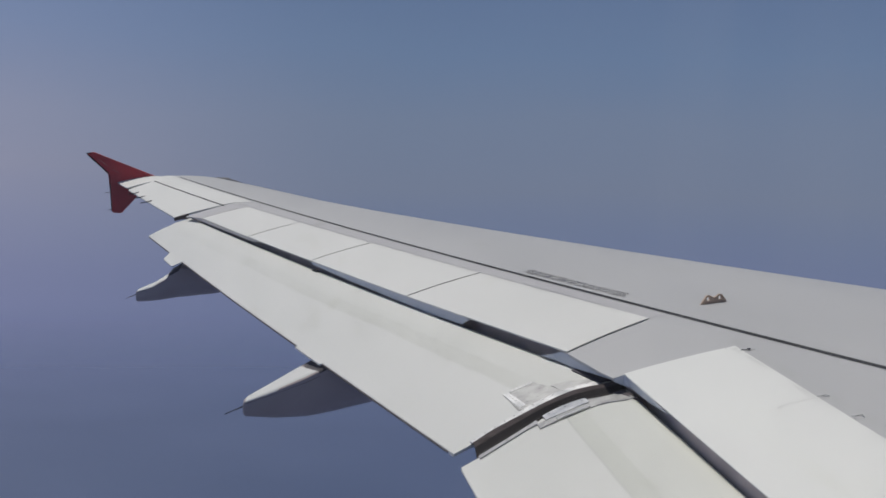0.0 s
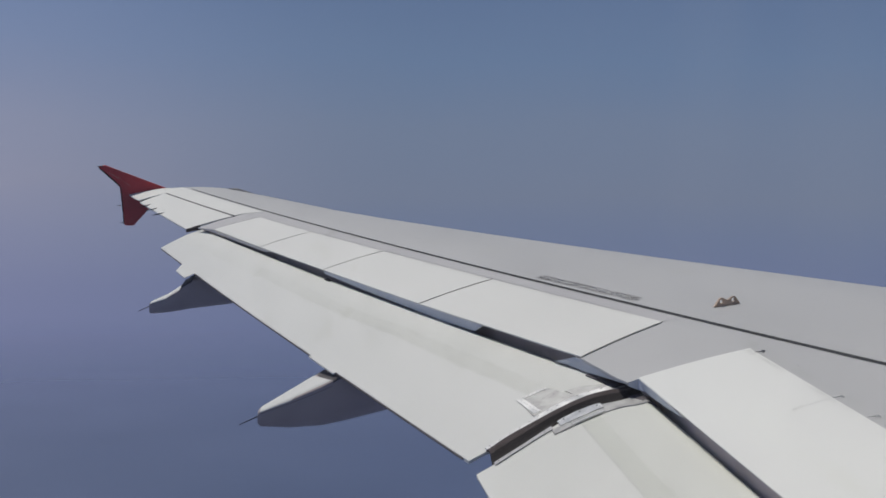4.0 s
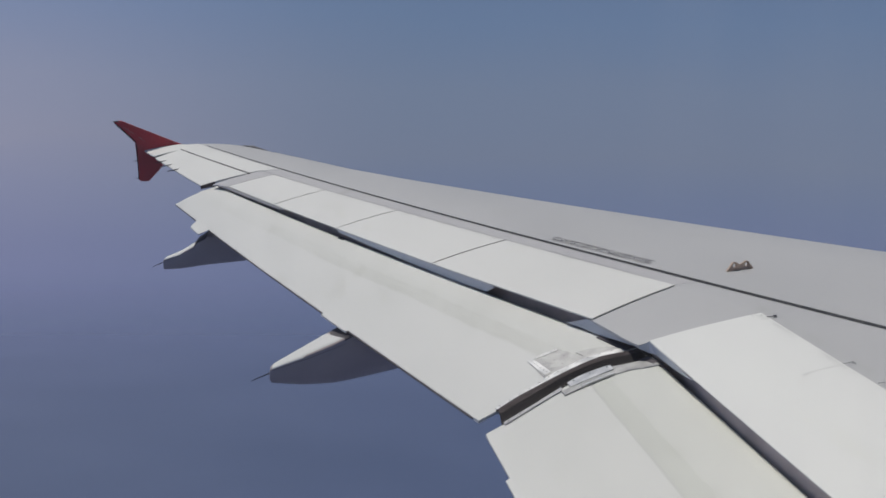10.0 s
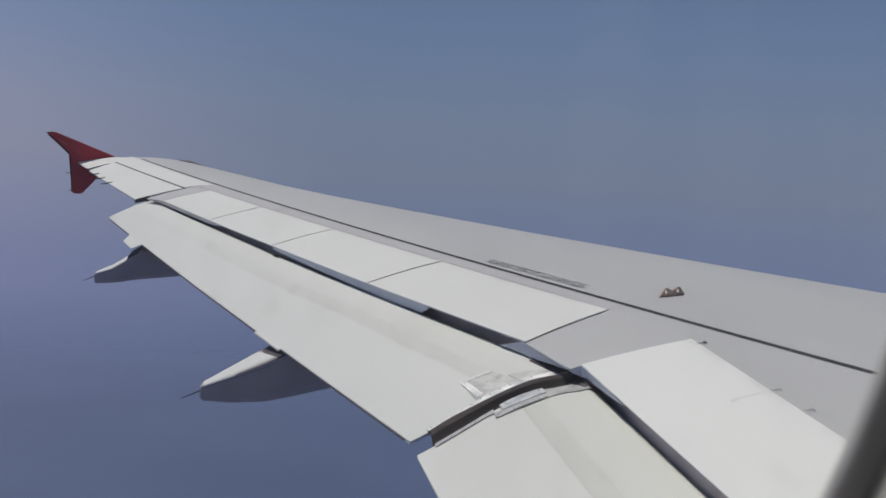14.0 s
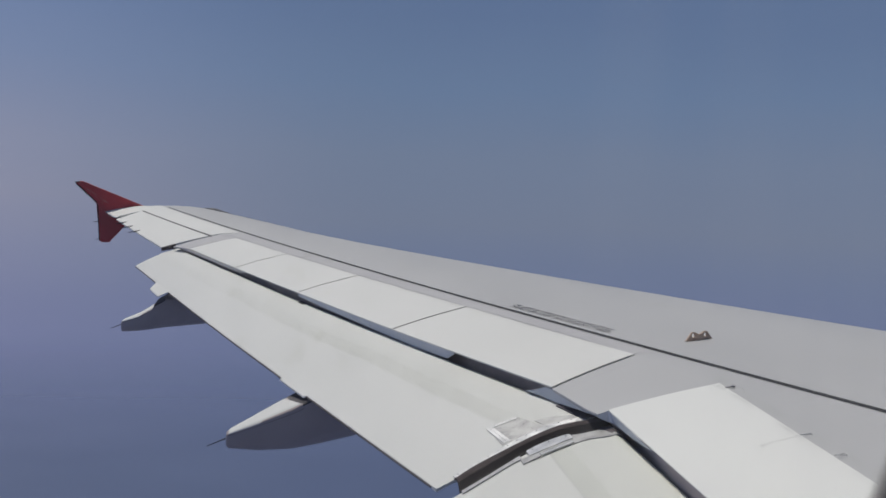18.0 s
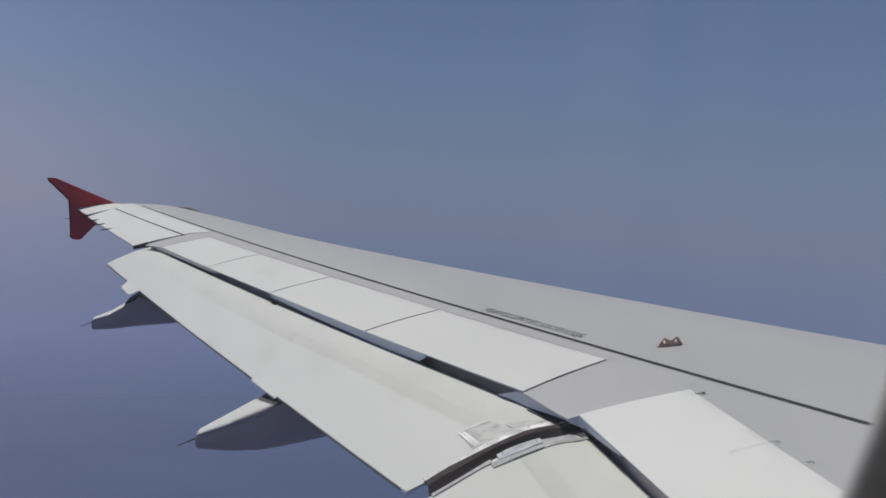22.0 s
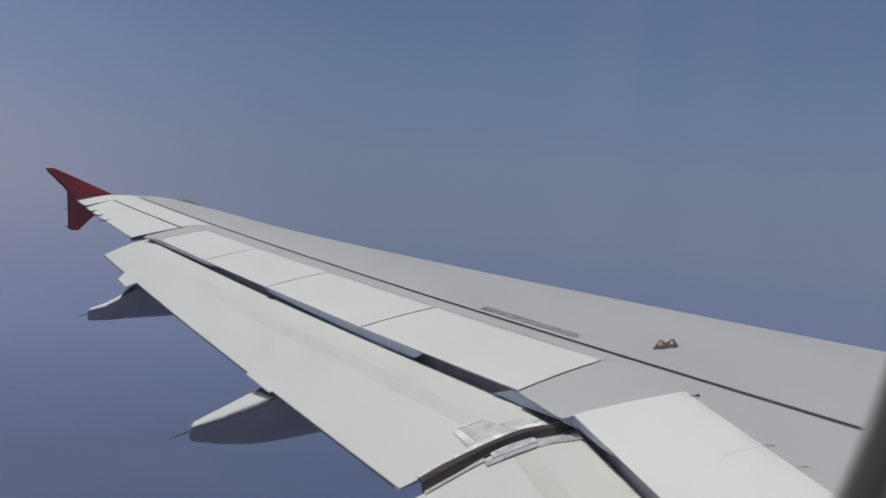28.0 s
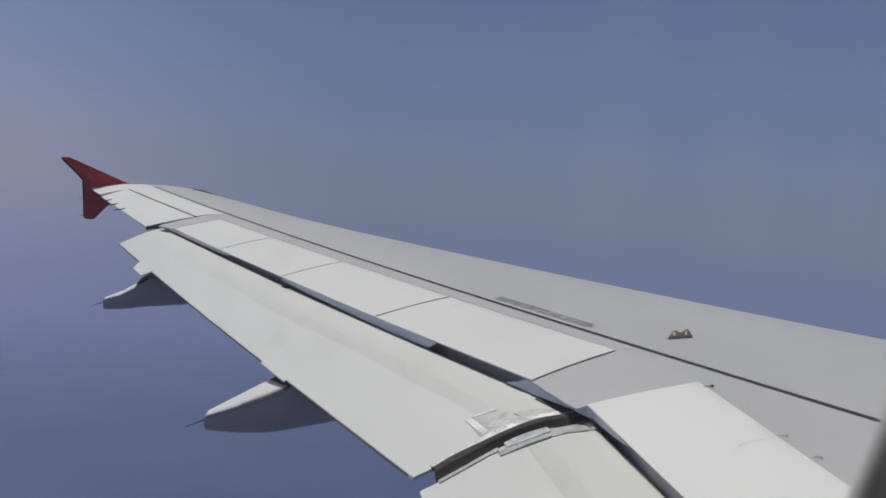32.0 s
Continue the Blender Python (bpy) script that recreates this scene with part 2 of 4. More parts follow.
# grime along the spoilers' hinges and where fluid ran out of the large spoiler's fittings
smear(WHITE, (1.325, 6.42), (-0.775, 12.72), 0.040, 0.42, 5.0)
smear(BRIGHT, (1.452, 5.88), (1.475, 4.20), 0.020, 0.40, 7.0)
smear(BRIGHT, (1.475, 5.150), (1.335, 5.138), 0.016, 0.60, 14.0)
smear(BRIGHT, (1.356, 5.150), (1.325, 5.065), 0.016, 0.50, 14.0)
smear(BRIGHT, (1.450, 5.840), (1.445, 5.760), 0.020, 0.60, 14.0)
smear(GREY, (1.500, 6.000), (1.490, 5.780), 0.050, 0.55, 8.0)
smear(GREY, (1.500, 5.780), (1.545, 4.300), 0.030, 0.35, 6.0)
DARK = material("dark_cavity_primer", (0.58, 0.51, 0.50), 0.8, vary=0.10, scale=6, grain=80, bump=0.05, spec=0.2)
SEALANT = material("dark_grey_sealant", (0.062, 0.063, 0.068), 0.95, vary=0.12, scale=8, grain=90, bump=0.0, spec=0.1)
RUBBER = material("black_brown_rubber", (0.100, 0.084, 0.084), 0.85, vary=0.18, scale=14, grain=120, bump=0.06, spec=0.1, stretch=(1, 4, 1))
# blacker copy of the seal's rubber, with the groove's shade in its colour
CHANNEL = material("shaded_rubber", (0.034, 0.029, 0.030), 0.8, vary=0.15, scale=14, grain=120, bump=0.04, spec=0.2)
METAL = material("bare_aluminium", (0.88, 0.87, 0.85), 0.36, metal=0.85, vary=0.11, scale=16, grain=120, bump=0.03, tint=(0.60, 0.60, 0.59))
SLAT = material("slat_aluminium", (0.50, 0.49, 0.49), 0.42, metal=0.7, vary=0.08, scale=4, grain=60, bump=0.0, stretch=(1, 0.4, 1))
WORN = material("worn_aluminium", (0.44, 0.44, 0.44), 0.5, metal=0.6, vary=0.16, scale=22, grain=120, bump=0.05)
RED = material("red_wingtip_paint", (0.62, 0.058, 0.062), 0.35, vary=0.08, scale=3, grain=60, bump=0.01)
# fairing grey, darker than the wing's white to hold the flanks' shade
FAIR = material("fairing_shade_paint", (0.44, 0.375, 0.365), 0.45, vary=0.05, scale=4, grain=60, bump=0.015)
# paler red for the glint painted on the fence
GLINT = material("pale_red_glint", (0.60, 0.22, 0.18), 0.6, vary=0.1, scale=20, grain=80, bump=0.0)
EDGE = material("pale_edge_paint", (0.56, 0.60, 0.68), 0.5, vary=0.02, scale=5, grain=60, bump=0.0, spec=0.3)
LIP = material("pale_lip_paint", (0.70, 0.67, 0.66), 0.6, vary=0.03, scale=5, grain=60, bump=0.0, spec=0.2)
# dark grey for the shade painted on the fairings; also the trailing edge strip
SHADE = material("dark_shade_paint", (0.105, 0.096, 0.102), 0.7, vary=0.08, scale=8, grain=90, bump=0.0, spec=0.2)
DARK_SHEET = material("dark_sheet_paint", (0.11, 0.098, 0.108), 0.8, vary=0.1, scale=8, grain=90, bump=0.0, spec=0.2)
TRIM = material("black_edge_seal", (0.018, 0.014, 0.015), 0.6, vary=0.15, scale=14, grain=120, bump=0.02, spec=0.2)
BRONZE = material("bronze_fitting", (0.74, 0.55, 0.42), 0.6, metal=0.0, vary=0.22, scale=30, grain=200, bump=0.05)
INK = material("stencil_ink", (0.085, 0.085, 0.095), 0.95, vary=0.1, scale=30, grain=200, bump=0.0, spec=0.1)
LOOP = material("grey_fitting_paint", (0.62, 0.62, 0.62), 0.8, vary=0.05, scale=20, grain=200, bump=0.0, spec=0.2)
MARK = material("faint_rivet_paint", (0.72, 0.72, 0.70), 0.7, vary=0.05, scale=20, grain=200, bump=0.0, spec=0.2)
LENS = material("smoked_lens", (0.13, 0.13, 0.15), 0.6, vary=0.1, scale=20, grain=80, bump=0.0)
FRAME = material("window_gasket", (0.21, 0.205, 0.225), 0.6, vary=0.08, scale=10, grain=90, bump=0.02)
BEZEL = material("cabin_plastic", (0.62, 0.61, 0.60), 0.5, vary=0.05, scale=8, grain=120, bump=0.02)
CABIN = material("cabin_lining", (0.50, 0.49, 0.47), 0.6, vary=0.05, scale=3, grain=80, bump=0.02)
CARPET = material("cabin_carpet", (0.05, 0.06, 0.09), 0.9, vary=0.2, scale=9, grain=150, bump=0.2)

# window pane: a little gloss, a thin film of dust, and faint upright smears that catch the light
GLASS = bpy.data.materials.new("window_pane_clear")
GLASS.use_nodes = True
gn, gl = GLASS.node_tree.nodes, GLASS.node_tree.links
gn.clear()
g_out, g_mix = gn.new("ShaderNodeOutputMaterial"), gn.new("ShaderNodeMixShader")
g_t, g_g = gn.new("ShaderNodeBsdfTransparent"), gn.new("ShaderNodeBsdfGlossy")
g_g.inputs["Roughness"].default_value = 0.08
g_mix.inputs[0].default_value = 0.02
gl.new(g_t.outputs[0], g_mix.inputs[1])
gl.new(g_g.outputs[0], g_mix.inputs[2])
g_co, g_map, g_n, g_haze, g_film = gn.new("ShaderNodeTexCoord"), gn.new("ShaderNodeMapping"), gn.new("ShaderNodeTexNoise"), gn.new("ShaderNodeMixShader"), gn.new("ShaderNodeBsdfTranslucent")
g_map.inputs["Rotation"].default_value, g_map.inputs["Scale"].default_value = (0, radians(-4), 0), (95.0, 1.0, 5.0)
g_n.inputs["Scale"].default_value, g_n.inputs["Detail"].default_value = 1.0, 4
g_film.inputs["Color"].default_value = (0.80, 0.82, 0.85, 1)
gl.new(g_co.outputs["Object"], g_map.inputs["Vector"])
gl.new(g_map.outputs[0], g_n.inputs["Vector"])
g_amt = ramp(gn, [(0.50, (0.0, 0.0, 0.0, 1)), (0.75, (0.045, 0.045, 0.045, 1))])
gl.new(g_n.outputs[0], g_amt.inputs[0])
g_sep, g_fade, g_mul = gn.new("ShaderNodeSeparateXYZ"), gn.new("ShaderNodeMapRange"), gn.new("ShaderNodeMath")
g_fade.inputs["From Min"].default_value, g_fade.inputs["From Max"].default_value = -0.01, 0.07
gl.new(g_co.outputs["Object"], g_sep.inputs[0])
gl.new(g_sep.outputs["X"], g_fade.inputs["Value"])
g_mul.operation, g_mul.inputs[2].default_value = "MULTIPLY_ADD", 0.014
gl.new(g_amt.outputs[0], g_mul.inputs[0])
gl.new(g_fade.outputs[0], g_mul.inputs[1])
gl.new(g_mul.outputs[0], g_haze.inputs[0])
gl.new(g_mix.outputs[0], g_haze.inputs[1])
gl.new(g_film.outputs[0], g_haze.inputs[2])
gl.new(g_haze.outputs[0], g_out.inputs["Surface"])

# glow of the fill light added inside the cabin
GLOW = bpy.data.materials.new("fill_light_glow")
GLOW.use_nodes = True
GLOW.node_tree.nodes["Principled BSDF"].inputs["Emission Color"].default_value = (1.0, 0.97, 0.92, 1)
GLOW.node_tree.nodes["Principled BSDF"].inputs["Emission Strength"].default_value = 6.0

# sea; haze is painted in by turning the water transparent far out
SEA = material("sea_water", (0.066, 0.096, 0.190), 0.45, vary=0.045, scale=0.004, grain=0.02, bump=0.0)
sn, sl = SEA.node_tree.nodes, SEA.node_tree.links
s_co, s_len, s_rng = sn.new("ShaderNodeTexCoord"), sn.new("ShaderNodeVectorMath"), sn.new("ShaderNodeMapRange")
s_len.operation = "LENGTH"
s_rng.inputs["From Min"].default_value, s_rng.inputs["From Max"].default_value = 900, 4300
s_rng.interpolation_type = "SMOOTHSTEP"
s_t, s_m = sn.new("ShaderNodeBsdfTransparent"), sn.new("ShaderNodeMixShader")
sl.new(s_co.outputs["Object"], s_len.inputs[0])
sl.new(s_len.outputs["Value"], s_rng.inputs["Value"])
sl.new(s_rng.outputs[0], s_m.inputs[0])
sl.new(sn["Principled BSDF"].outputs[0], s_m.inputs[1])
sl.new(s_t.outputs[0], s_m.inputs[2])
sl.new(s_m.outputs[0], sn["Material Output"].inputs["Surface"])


# ---- building helpers ----
def thing(name, label, category, place=(0, 0, 0), group="", kind=""):
    ob = new(name)
    ob.location = place
    return tagged(ob, label, category, group, kind)


def part(name, bm, mat, parent=None, label="", smooth=None):
    """Links a bmesh as one mesh object under a thing or a part."""
    me = bpy.data.meshes.new(name)
    bmesh.ops.recalc_face_normals(bm, faces=bm.faces)
    bm.to_mesh(me)
    bm.free()
    me.materials.append(mat)
    ob = new(name, me)
    ob.parent = parent
    if label:
        ob["label"] = label
    return ob


def grid_faces(bm, pts, smooth=True):
    """A sheet through rows of points."""
    vs = [[bm.verts.new(p) for p in row] for row in pts]
    for a, b in zip(vs, vs[1:]):
        for i in range(len(a) - 1):
            f = bm.faces.new((a[i], a[i + 1], b[i + 1], b[i]))
            f.smooth = smooth


def shell(top, drop):
    """A solid plate: a top sheet, its underside drop(i, j) lower, and four edges of their own."""
    bm = bmesh.new()
    low = [[Vector(p) - Vector((0, 0, drop(i / (len(top) - 1), j / (len(row) - 1)))) for j, p in enumerate(row)] for i, row in enumerate(top)]
    grid_faces(bm, top)
    grid_faces(bm, low)
    for a, b in ((top[0], low[0]), (top[-1], low[-1]), ([r[0] for r in top], [r[0] for r in low]), ([r[-1] for r in top], [r[-1] for r in low])):
        grid_faces(bm, [a, b], False)
    return bm


def loft(sections, closed=True, caps=True, smooth=True):
    """A skin over rings of points."""
    bm = bmesh.new()
    vs = [[bm.verts.new(p) for p in s] for s in sections]
    n = len(vs[0])
    for a, b in zip(vs, vs[1:]):
        for i in range(n if closed else n - 1):
            f = bm.faces.new((a[i], a[(i + 1) % n], b[(i + 1) % n], b[i]))
            f.smooth = smooth
    if caps:
        bm.faces.new(vs[0])
        bm.faces.new(vs[-1])
    return bm


def box_bm(x0, x1, y0, y1, z0, z1, bevel=0.0):
    bm = bmesh.new()
    bmesh.ops.create_cube(bm, size=1, matrix=Matrix.LocRotScale(((x0 + x1) / 2, (y0 + y1) / 2, (z0 + z1) / 2), None, (x1 - x0, y1 - y0, z1 - z0)))
    if bevel:
        bmesh.ops.bevel(bm, geom=bm.edges[:], offset=bevel, segments=2, affect="EDGES", profile=0.5)
    return bm


def rod(a, b, r0, r1, n=8):
    a, b = Vector(a), Vector(b)
    q = (b - a).to_track_quat("Z", "Y")
    ring = [Vector((math.cos(k * math.tau / n), math.sin(k * math.tau / n), 0)) for k in range(n)]
    return loft([[a + q @ (v * r0) for v in ring], [b + q @ (v * r1) for v in ring]])


# ---- the wing's form ----
# x forward, y outboard from the aircraft's middle, z up; hinge: the outer spoilers' hinge line, on the rear spar
def hinge_x(y):
    return 1.315 - 0.3355 * (y - 6.469)


def hinge_z(y):
    d = y - 6.469
    return -0.384 + 0.0605 * d + 0.0012 * d * d


def nose_x(y):
    return 4.07 - 0.495 * (y - 6.469)


def crest(y):
    return min(0.44, max(0.35, 0.425 - 0.012 * (y - 6.5))) + max(0, y - 14.0) * 0.03


def rear_x(y):
    return min(hinge_x(y), 1.48)


def ahead(x, y):
    reach = nose_x(y) - hinge_x(y)
    s = (x - hinge_x(y)) / reach
    z = hinge_z(y) + 0.15 * reach * (s * (1 - s / (2 * crest(y))) if s > 0 else s)
    return z - 0.05 * reach * min(1, max(0, (s - 0.7) / 0.3)) ** 2.2


def surf(x, y):
    """Height of the wing's upper surface."""
    d = max(rear_x(y) - x, 0)
    return ahead(max(x, rear_x(y)), y) - 0.237 * d - 0.12 * d * d


def under(x, y):
    """Height of the fixed wing's lower surface."""
    reach = nose_x(y) - hinge_x(y)
    s = min(1, max(-0.2, (x - hinge_x(y)) / reach))
    return hinge_z(y) - reach * (0.085 + 0.03 * s + 0.07 * math.sin(math.pi * max(s, 0)) ** 0.8)


def lerp(a, b, t):
    return tuple(p + (q - p) * t for p, q in zip(a, b))


def patch(front, back, nu, nv, lift=0.0):
    """Points of the upper surface between a front and a back edge, each given by two (x, y) ends."""
    rows = []
    for i in range(nu + 1):
        f, b = lerp(*front, i / nu), lerp(*back, i / nu)
        rows.append([Vector((*(q := lerp(f, b, j / nv)), surf(*q) + lift)) for j in range(nv + 1)])
    return rows


def flush(front, back, nu, nv, lift, t0, t1):
    return shell(patch(front, back, nu, nv, lift), lambda u, v: t0 + (t1 - t0) * v)


def on_hinge(y, aft=0.0):
    return (hinge_x(y) - aft, y)


# ---- sea ----
bm = bmesh.new()
rings = [0, 60, 200, 500, 1000, 1800, 2800, 3800, 4700]
prev = [bm.verts.new((0, 0, 0))]
for r in rings[1:]:
    cur = [bm.verts.new((r * math.cos(k * math.tau / 96), r * math.sin(k * math.tau / 96), 0)) for k in range(96)]
    for k in range(96):
        if len(prev) == 1:
            bm.faces.new((prev[0], cur[k], cur[(k + 1) % 96]))
        else:
            bm.faces.new((prev[k], cur[k], cur[(k + 1) % 96], prev[(k + 1) % 96]))
    prev = cur
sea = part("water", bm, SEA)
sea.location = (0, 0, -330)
tagged(sea, "calm dark blue sea far below the wing, faded out to imitate haze", "sea", kind="structure")

# ---- the wing ----
wing = thing("aircraft_wing", "white and grey airliner wing with lowered flaps and red tip", "aircraft wing", (0, 0, 0))

# fixed wing box: grey skin from the rear spar over the nose and back along the underside
stations = [1.99 + (17.12 - 1.99) * (i / 70) for i in range(71)]
top_rows, low_rows = [], []
for y in stations:
    x0, x1 = rear_x(y) + 0.002, nose_x(y)
    top = [Vector((x0 - 0.06, y, surf(x0 - 0.06, y) - 0.006)), Vector((x0 - 0.03, y, surf(x0 - 0.03, y) - 0.001))]
    for k in range(41):
        s = math.sin(k / 40 * math.pi / 2) ** 1.15
        x = x0 + (x1 - x0) * s
        top.append(Vector((x, y, surf(x, y))))
    z_top, z_low = surf(x1, y), under(x1, y)
    mid, half = (z_top + z_low) / 2, (z_top - z_low) / 2
    for k in range(1, 6):
        a = math.pi / 2 - k / 6 * math.pi
        top.append(Vector((x1 + abs(half) * 0.9 * math.cos(a), y, mid + half * math.sin(a))))
    for k in range(17):
        x = x1 + (x0 - 0.02 - x1) * k / 16
        top.append(Vector((x, y, under(x, y))))
    top_rows.append(top)
bm = bmesh.new()
grid_faces(bm, top_rows)
for row in (top_rows[0], top_rows[-1]):
    bm.faces.new([bm.verts.new(p) for p in row])
part("wing_skin", bm, GREY, wing, "light grey painted upper skin")

# rear spar wall and the dark well under the spoilers
spar = bmesh.new()
grid_faces(spar, [[Vector((rear_x(y) - 0.03, y, surf(rear_x(y), y) - 0.012)), Vector((rear_x(y) - 0.03, y, under(rear_x(y), y)))] for y in stations], False)
grid_faces(spar, [[Vector((rear_x(y) + 0.004, y, surf(rear_x(y), y) - 0.012)), Vector((rear_x(y) - 0.03, y, surf(rear_x(y), y) - 0.012))] for y in stations], False)
part("rear_spar", spar, DARK, wing, "dark primed spar wall in the flap gap")
def edge_x(y):
    """Trailing edge of the spoilers and of the fixed panel at the kink."""
    if y > 6.303:
        return hinge_x(y) - 0.42
    if y > 5.892:
        return 1.030 + (hinge_x(6.303) - 0.423 - 1.030) * (y - 5.892) / 0.411
    if y > 5.86:
        return 1.0645 + (1.030 - 1.0645) * (y - 5.86) / 0.032
    return 1.0645 + 0.1125 * (5.878 - y) / 3.828


def set_back(y):
    """How far the well's wall stands ahead of that edge."""
    return 0.026 + 0.060 * min(1, max(0, (y - 5.25) / 0.9))


well = bmesh.new()
wy = sorted([y for y in stations if y < 13.15] + [5.70, 5.80, 5.86, 5.892, 5.95, 6.05, 6.15, 6.303, 13.2, 13.27])
grid_faces(well, [[Vector(((x := edge_x(y)) + set_back(y) + (0.27 - set_back(y)) * d, y, surf(x, y) - 0.014 - d)) for d in (0, 0.10, 0.22, 0.40)] for y in wy], False)
grid_faces(well, [[Vector(((x := edge_x(y)) + set_back(y), y, surf(x, y) - 0.014)), Vector((rear_x(y) - 0.04, y, surf(rear_x(y), y) - 0.075))] for y in wy], False)
part("flap_well", well, DARK, wing, "dark wall of the flap well")

# dark sealant joint that runs along the spar from root to tip
def joint_x(y):
    return hinge_x(y) + 0.083 + 0.0125 * (y - 4.0) + 0.004 * max(0, 8.5 - y)


seam = bmesh.new()
ys = [2.0 + (16.78 - 2.0) * i / 90 for i in range(91)]
grid_faces(seam, [[Vector((joint_x(y) + w, y, surf(joint_x(y) + w, y) + 0.0025)) for w in (-0.0125 + 0.0004 * max(0, y - 8), 0, 0.0125 - 0.0004 * max(0, y - 8))] for y in ys])
part("sealant_joint", seam, SEALANT, wing, "dark grey sealant line along the skin joint")

# paler skin strip between that joint and the spoilers
strip = bmesh.new()
ys = [6.49 + (13.1 - 6.49) * i / 50 for i in range(51)]
grid_faces(strip, [[Vector(((x := hinge_x(y) + 0.008 + (joint_x(y) - 0.022 - hinge_x(y) - 0.008) * k / 4), y, surf(x, y) + 0.0008 + 0.0014 * min(1, (y - 6.49) / 0.4))) for k in range(5)] for y in ys])
part("skin_strip", strip, PALE, wing, "paler grey skin strip beside the spoilers")
# spoilers: four outboard, one inboard of the kink
H_Y = (6.468, 7.994, 9.582, 11.131, 12.672)
T_Y = (6.315, 7.899, 9.497, 11.056, 12.660)
T_D = (0.419, 0.428, 0.423, 0.420, 0.413)
for i in range(4):
    g = 0.006
    bm = flush((on_hinge(H_Y[i] + g), on_hinge(H_Y[i + 1] - g)), (on_hinge(T_Y[i] + g, T_D[i]), on_hinge(T_Y[i + 1] - g, T_D[i + 1])), 16, 10, 0.004, 0.045, 0.006)
    sp = part("spoiler", bm, WHITE, wing, "closed white spoiler panel")
# dark joints between neighbouring spoilers
for i in range(5):
    a, b = on_hinge(H_Y[i], 0.0), on_hinge(T_Y[i], T_D[i])
    bm = bmesh.new()
    w = (0.0022, 0.0065, 0.005, 0.0045, 0.0045)[i]
    grid_faces(bm, [[Vector((*(q := lerp((a[0], a[1] + s), (b[0], b[1] + s), j / 10)), surf(*q) + 0.0055)) for j in range(11)] for s in (-w, w)], False)
    part("panel_gap", bm, SEALANT, wing)

INB = ((1.463, 5.857), (1.483, 4.223))
INB_T = ((1.064, 5.878), (1.1125, 4.223))
sp_in = part("spoiler", flush(INB, INB_T, 20, 10, 0.009, 0.055, 0.003), BRIGHT, wing, "large white inboard spoiler, closed")

part("fixed_panel", flush(((1.483, 4.209), (1.508, 2.05)), ((1.113, 4.209), (1.169, 2.05)), 10, 10, 0.009, 0.055, 0.003), BRIGHT, wing, "white fixed panel beside the wing root")
part("panel_gap", flush(((1.484, 4.2225), (1.484, 4.2095)), ((1.1135, 4.2225), (1.1135, 4.2095)), 1, 10, 0.0, 0.004, 0.004), SEALANT, wing)

# fixed panels: at the kink, outboard of the spoilers, round the aileron
part("fixed_panel", flush((on_hinge(6.467), (1.477, 5.863)), (on_hinge(6.314, 0.423), (1.030, 5.892)), 8, 8, 0.0, 0.03, 0.01), GREY, wing, "grey fixed panel at the wing's kink")
part("fixed_panel", flush((on_hinge(12.684), on_hinge(13.16)), (on_hinge(12.672, 0.413), on_hinge(13.075, 0.47)), 6, 8, 0.0, 0.03, 0.01), PALE, wing)
part("fixed_panel", flush((on_hinge(13.13, -0.152), on_hinge(16.66, -0.200)), (on_hinge(13.20, 0.100), on_hinge(16.66, 0.094)), 30, 10, 0.003, 0.02, 0.02), WHITE, wing)
tip_rows = patch((on_hinge(16.6605, -0.200), on_hinge(17.12, -0.206)), (on_hinge(16.64, 0.425), on_hinge(17.13, 0.475)), 6, 14, 0.004)
tip_rows = [[p + Vector((0, 0, 0.052 * (i / 6) ** 1.6 * max(0, (j - 3) / 11) ** 0.7)) for j, p in enumerate(row)] for i, row in enumerate(tip_rows)]
part("fixed_panel", shell(tip_rows, lambda u, v: 0.04 - 0.03 * v), WHITE, wing, "white wingtip panel, turned up at the fence")
part("panel_gap", flush((on_hinge(13.14, 0.100), on_hinge(16.66, 0.094)), (on_hinge(13.14, 0.122), on_hinge(16.66, 0.114)), 20, 1, 0.004, 0.004, 0.004), SEALANT, wing)
ail = part("aileron", flush((on_hinge(13.163, 0.122), on_hinge(16.65, 0.114)), (on_hinge(13.215, 0.550), on_hinge(16.44, 0.452)), 20, 8, 0.004, 0.028, 0.012), WHITE, wing, "white aileron near the wingtip")
part("panel_gap", flush((on_hinge(16.645, 0.116), on_hinge(16.668, 0.116)), (on_hinge(16.42, 0.440), on_hinge(16.66, 0.418)), 2, 8, -0.006, 0.02, 0.01), SEALANT, wing)
# dark rubber seal down the aileron's inner end, and the wall that closes the flap well beside it
ends = [lerp(on_hinge(13.178, 0.425), on_hinge(13.208, 0.553), k / 6) for k in range(7)]
seal_rows = [[Vector((x, y + e, surf(x, y) - dz)) for e, dz in ((0.016, -0.0065), (0.0, -0.005), (-0.004, 0.012), (0.0, 0.038 - 0.002 * k))] for k, (x, y) in enumerate(ends)]
part("end_seal", shell(seal_rows, lambda u, v: 0.004), RUBBER, ail, "dark rubber seal at the aileron's inner end")
closing = [lerp(on_hinge(13.225, 0.04), on_hinge(13.225, 0.44), k / 6) for k in range(7)]
bm = bmesh.new()
for e in (0.0, 0.006):
    grid_faces(bm, [[Vector((x, y + e, surf(x, y) - d)) for d in (0.022, 0.25)] for x, y in closing], False)
part("flap_well", bm, DARK, wing, "dark end wall of the flap well")
for y, d in ((15.90, 0.470), (15.40, 0.487), (14.85, 0.507)):
    x = hinge_x(y) - d
    z = surf(x, y)
    part("static_wick", rod((x + 0.05, y, z + 0.020), (x - 0.075, y - 0.01, z - 0.008), 0.008, 0.004), SEALANT, ail)

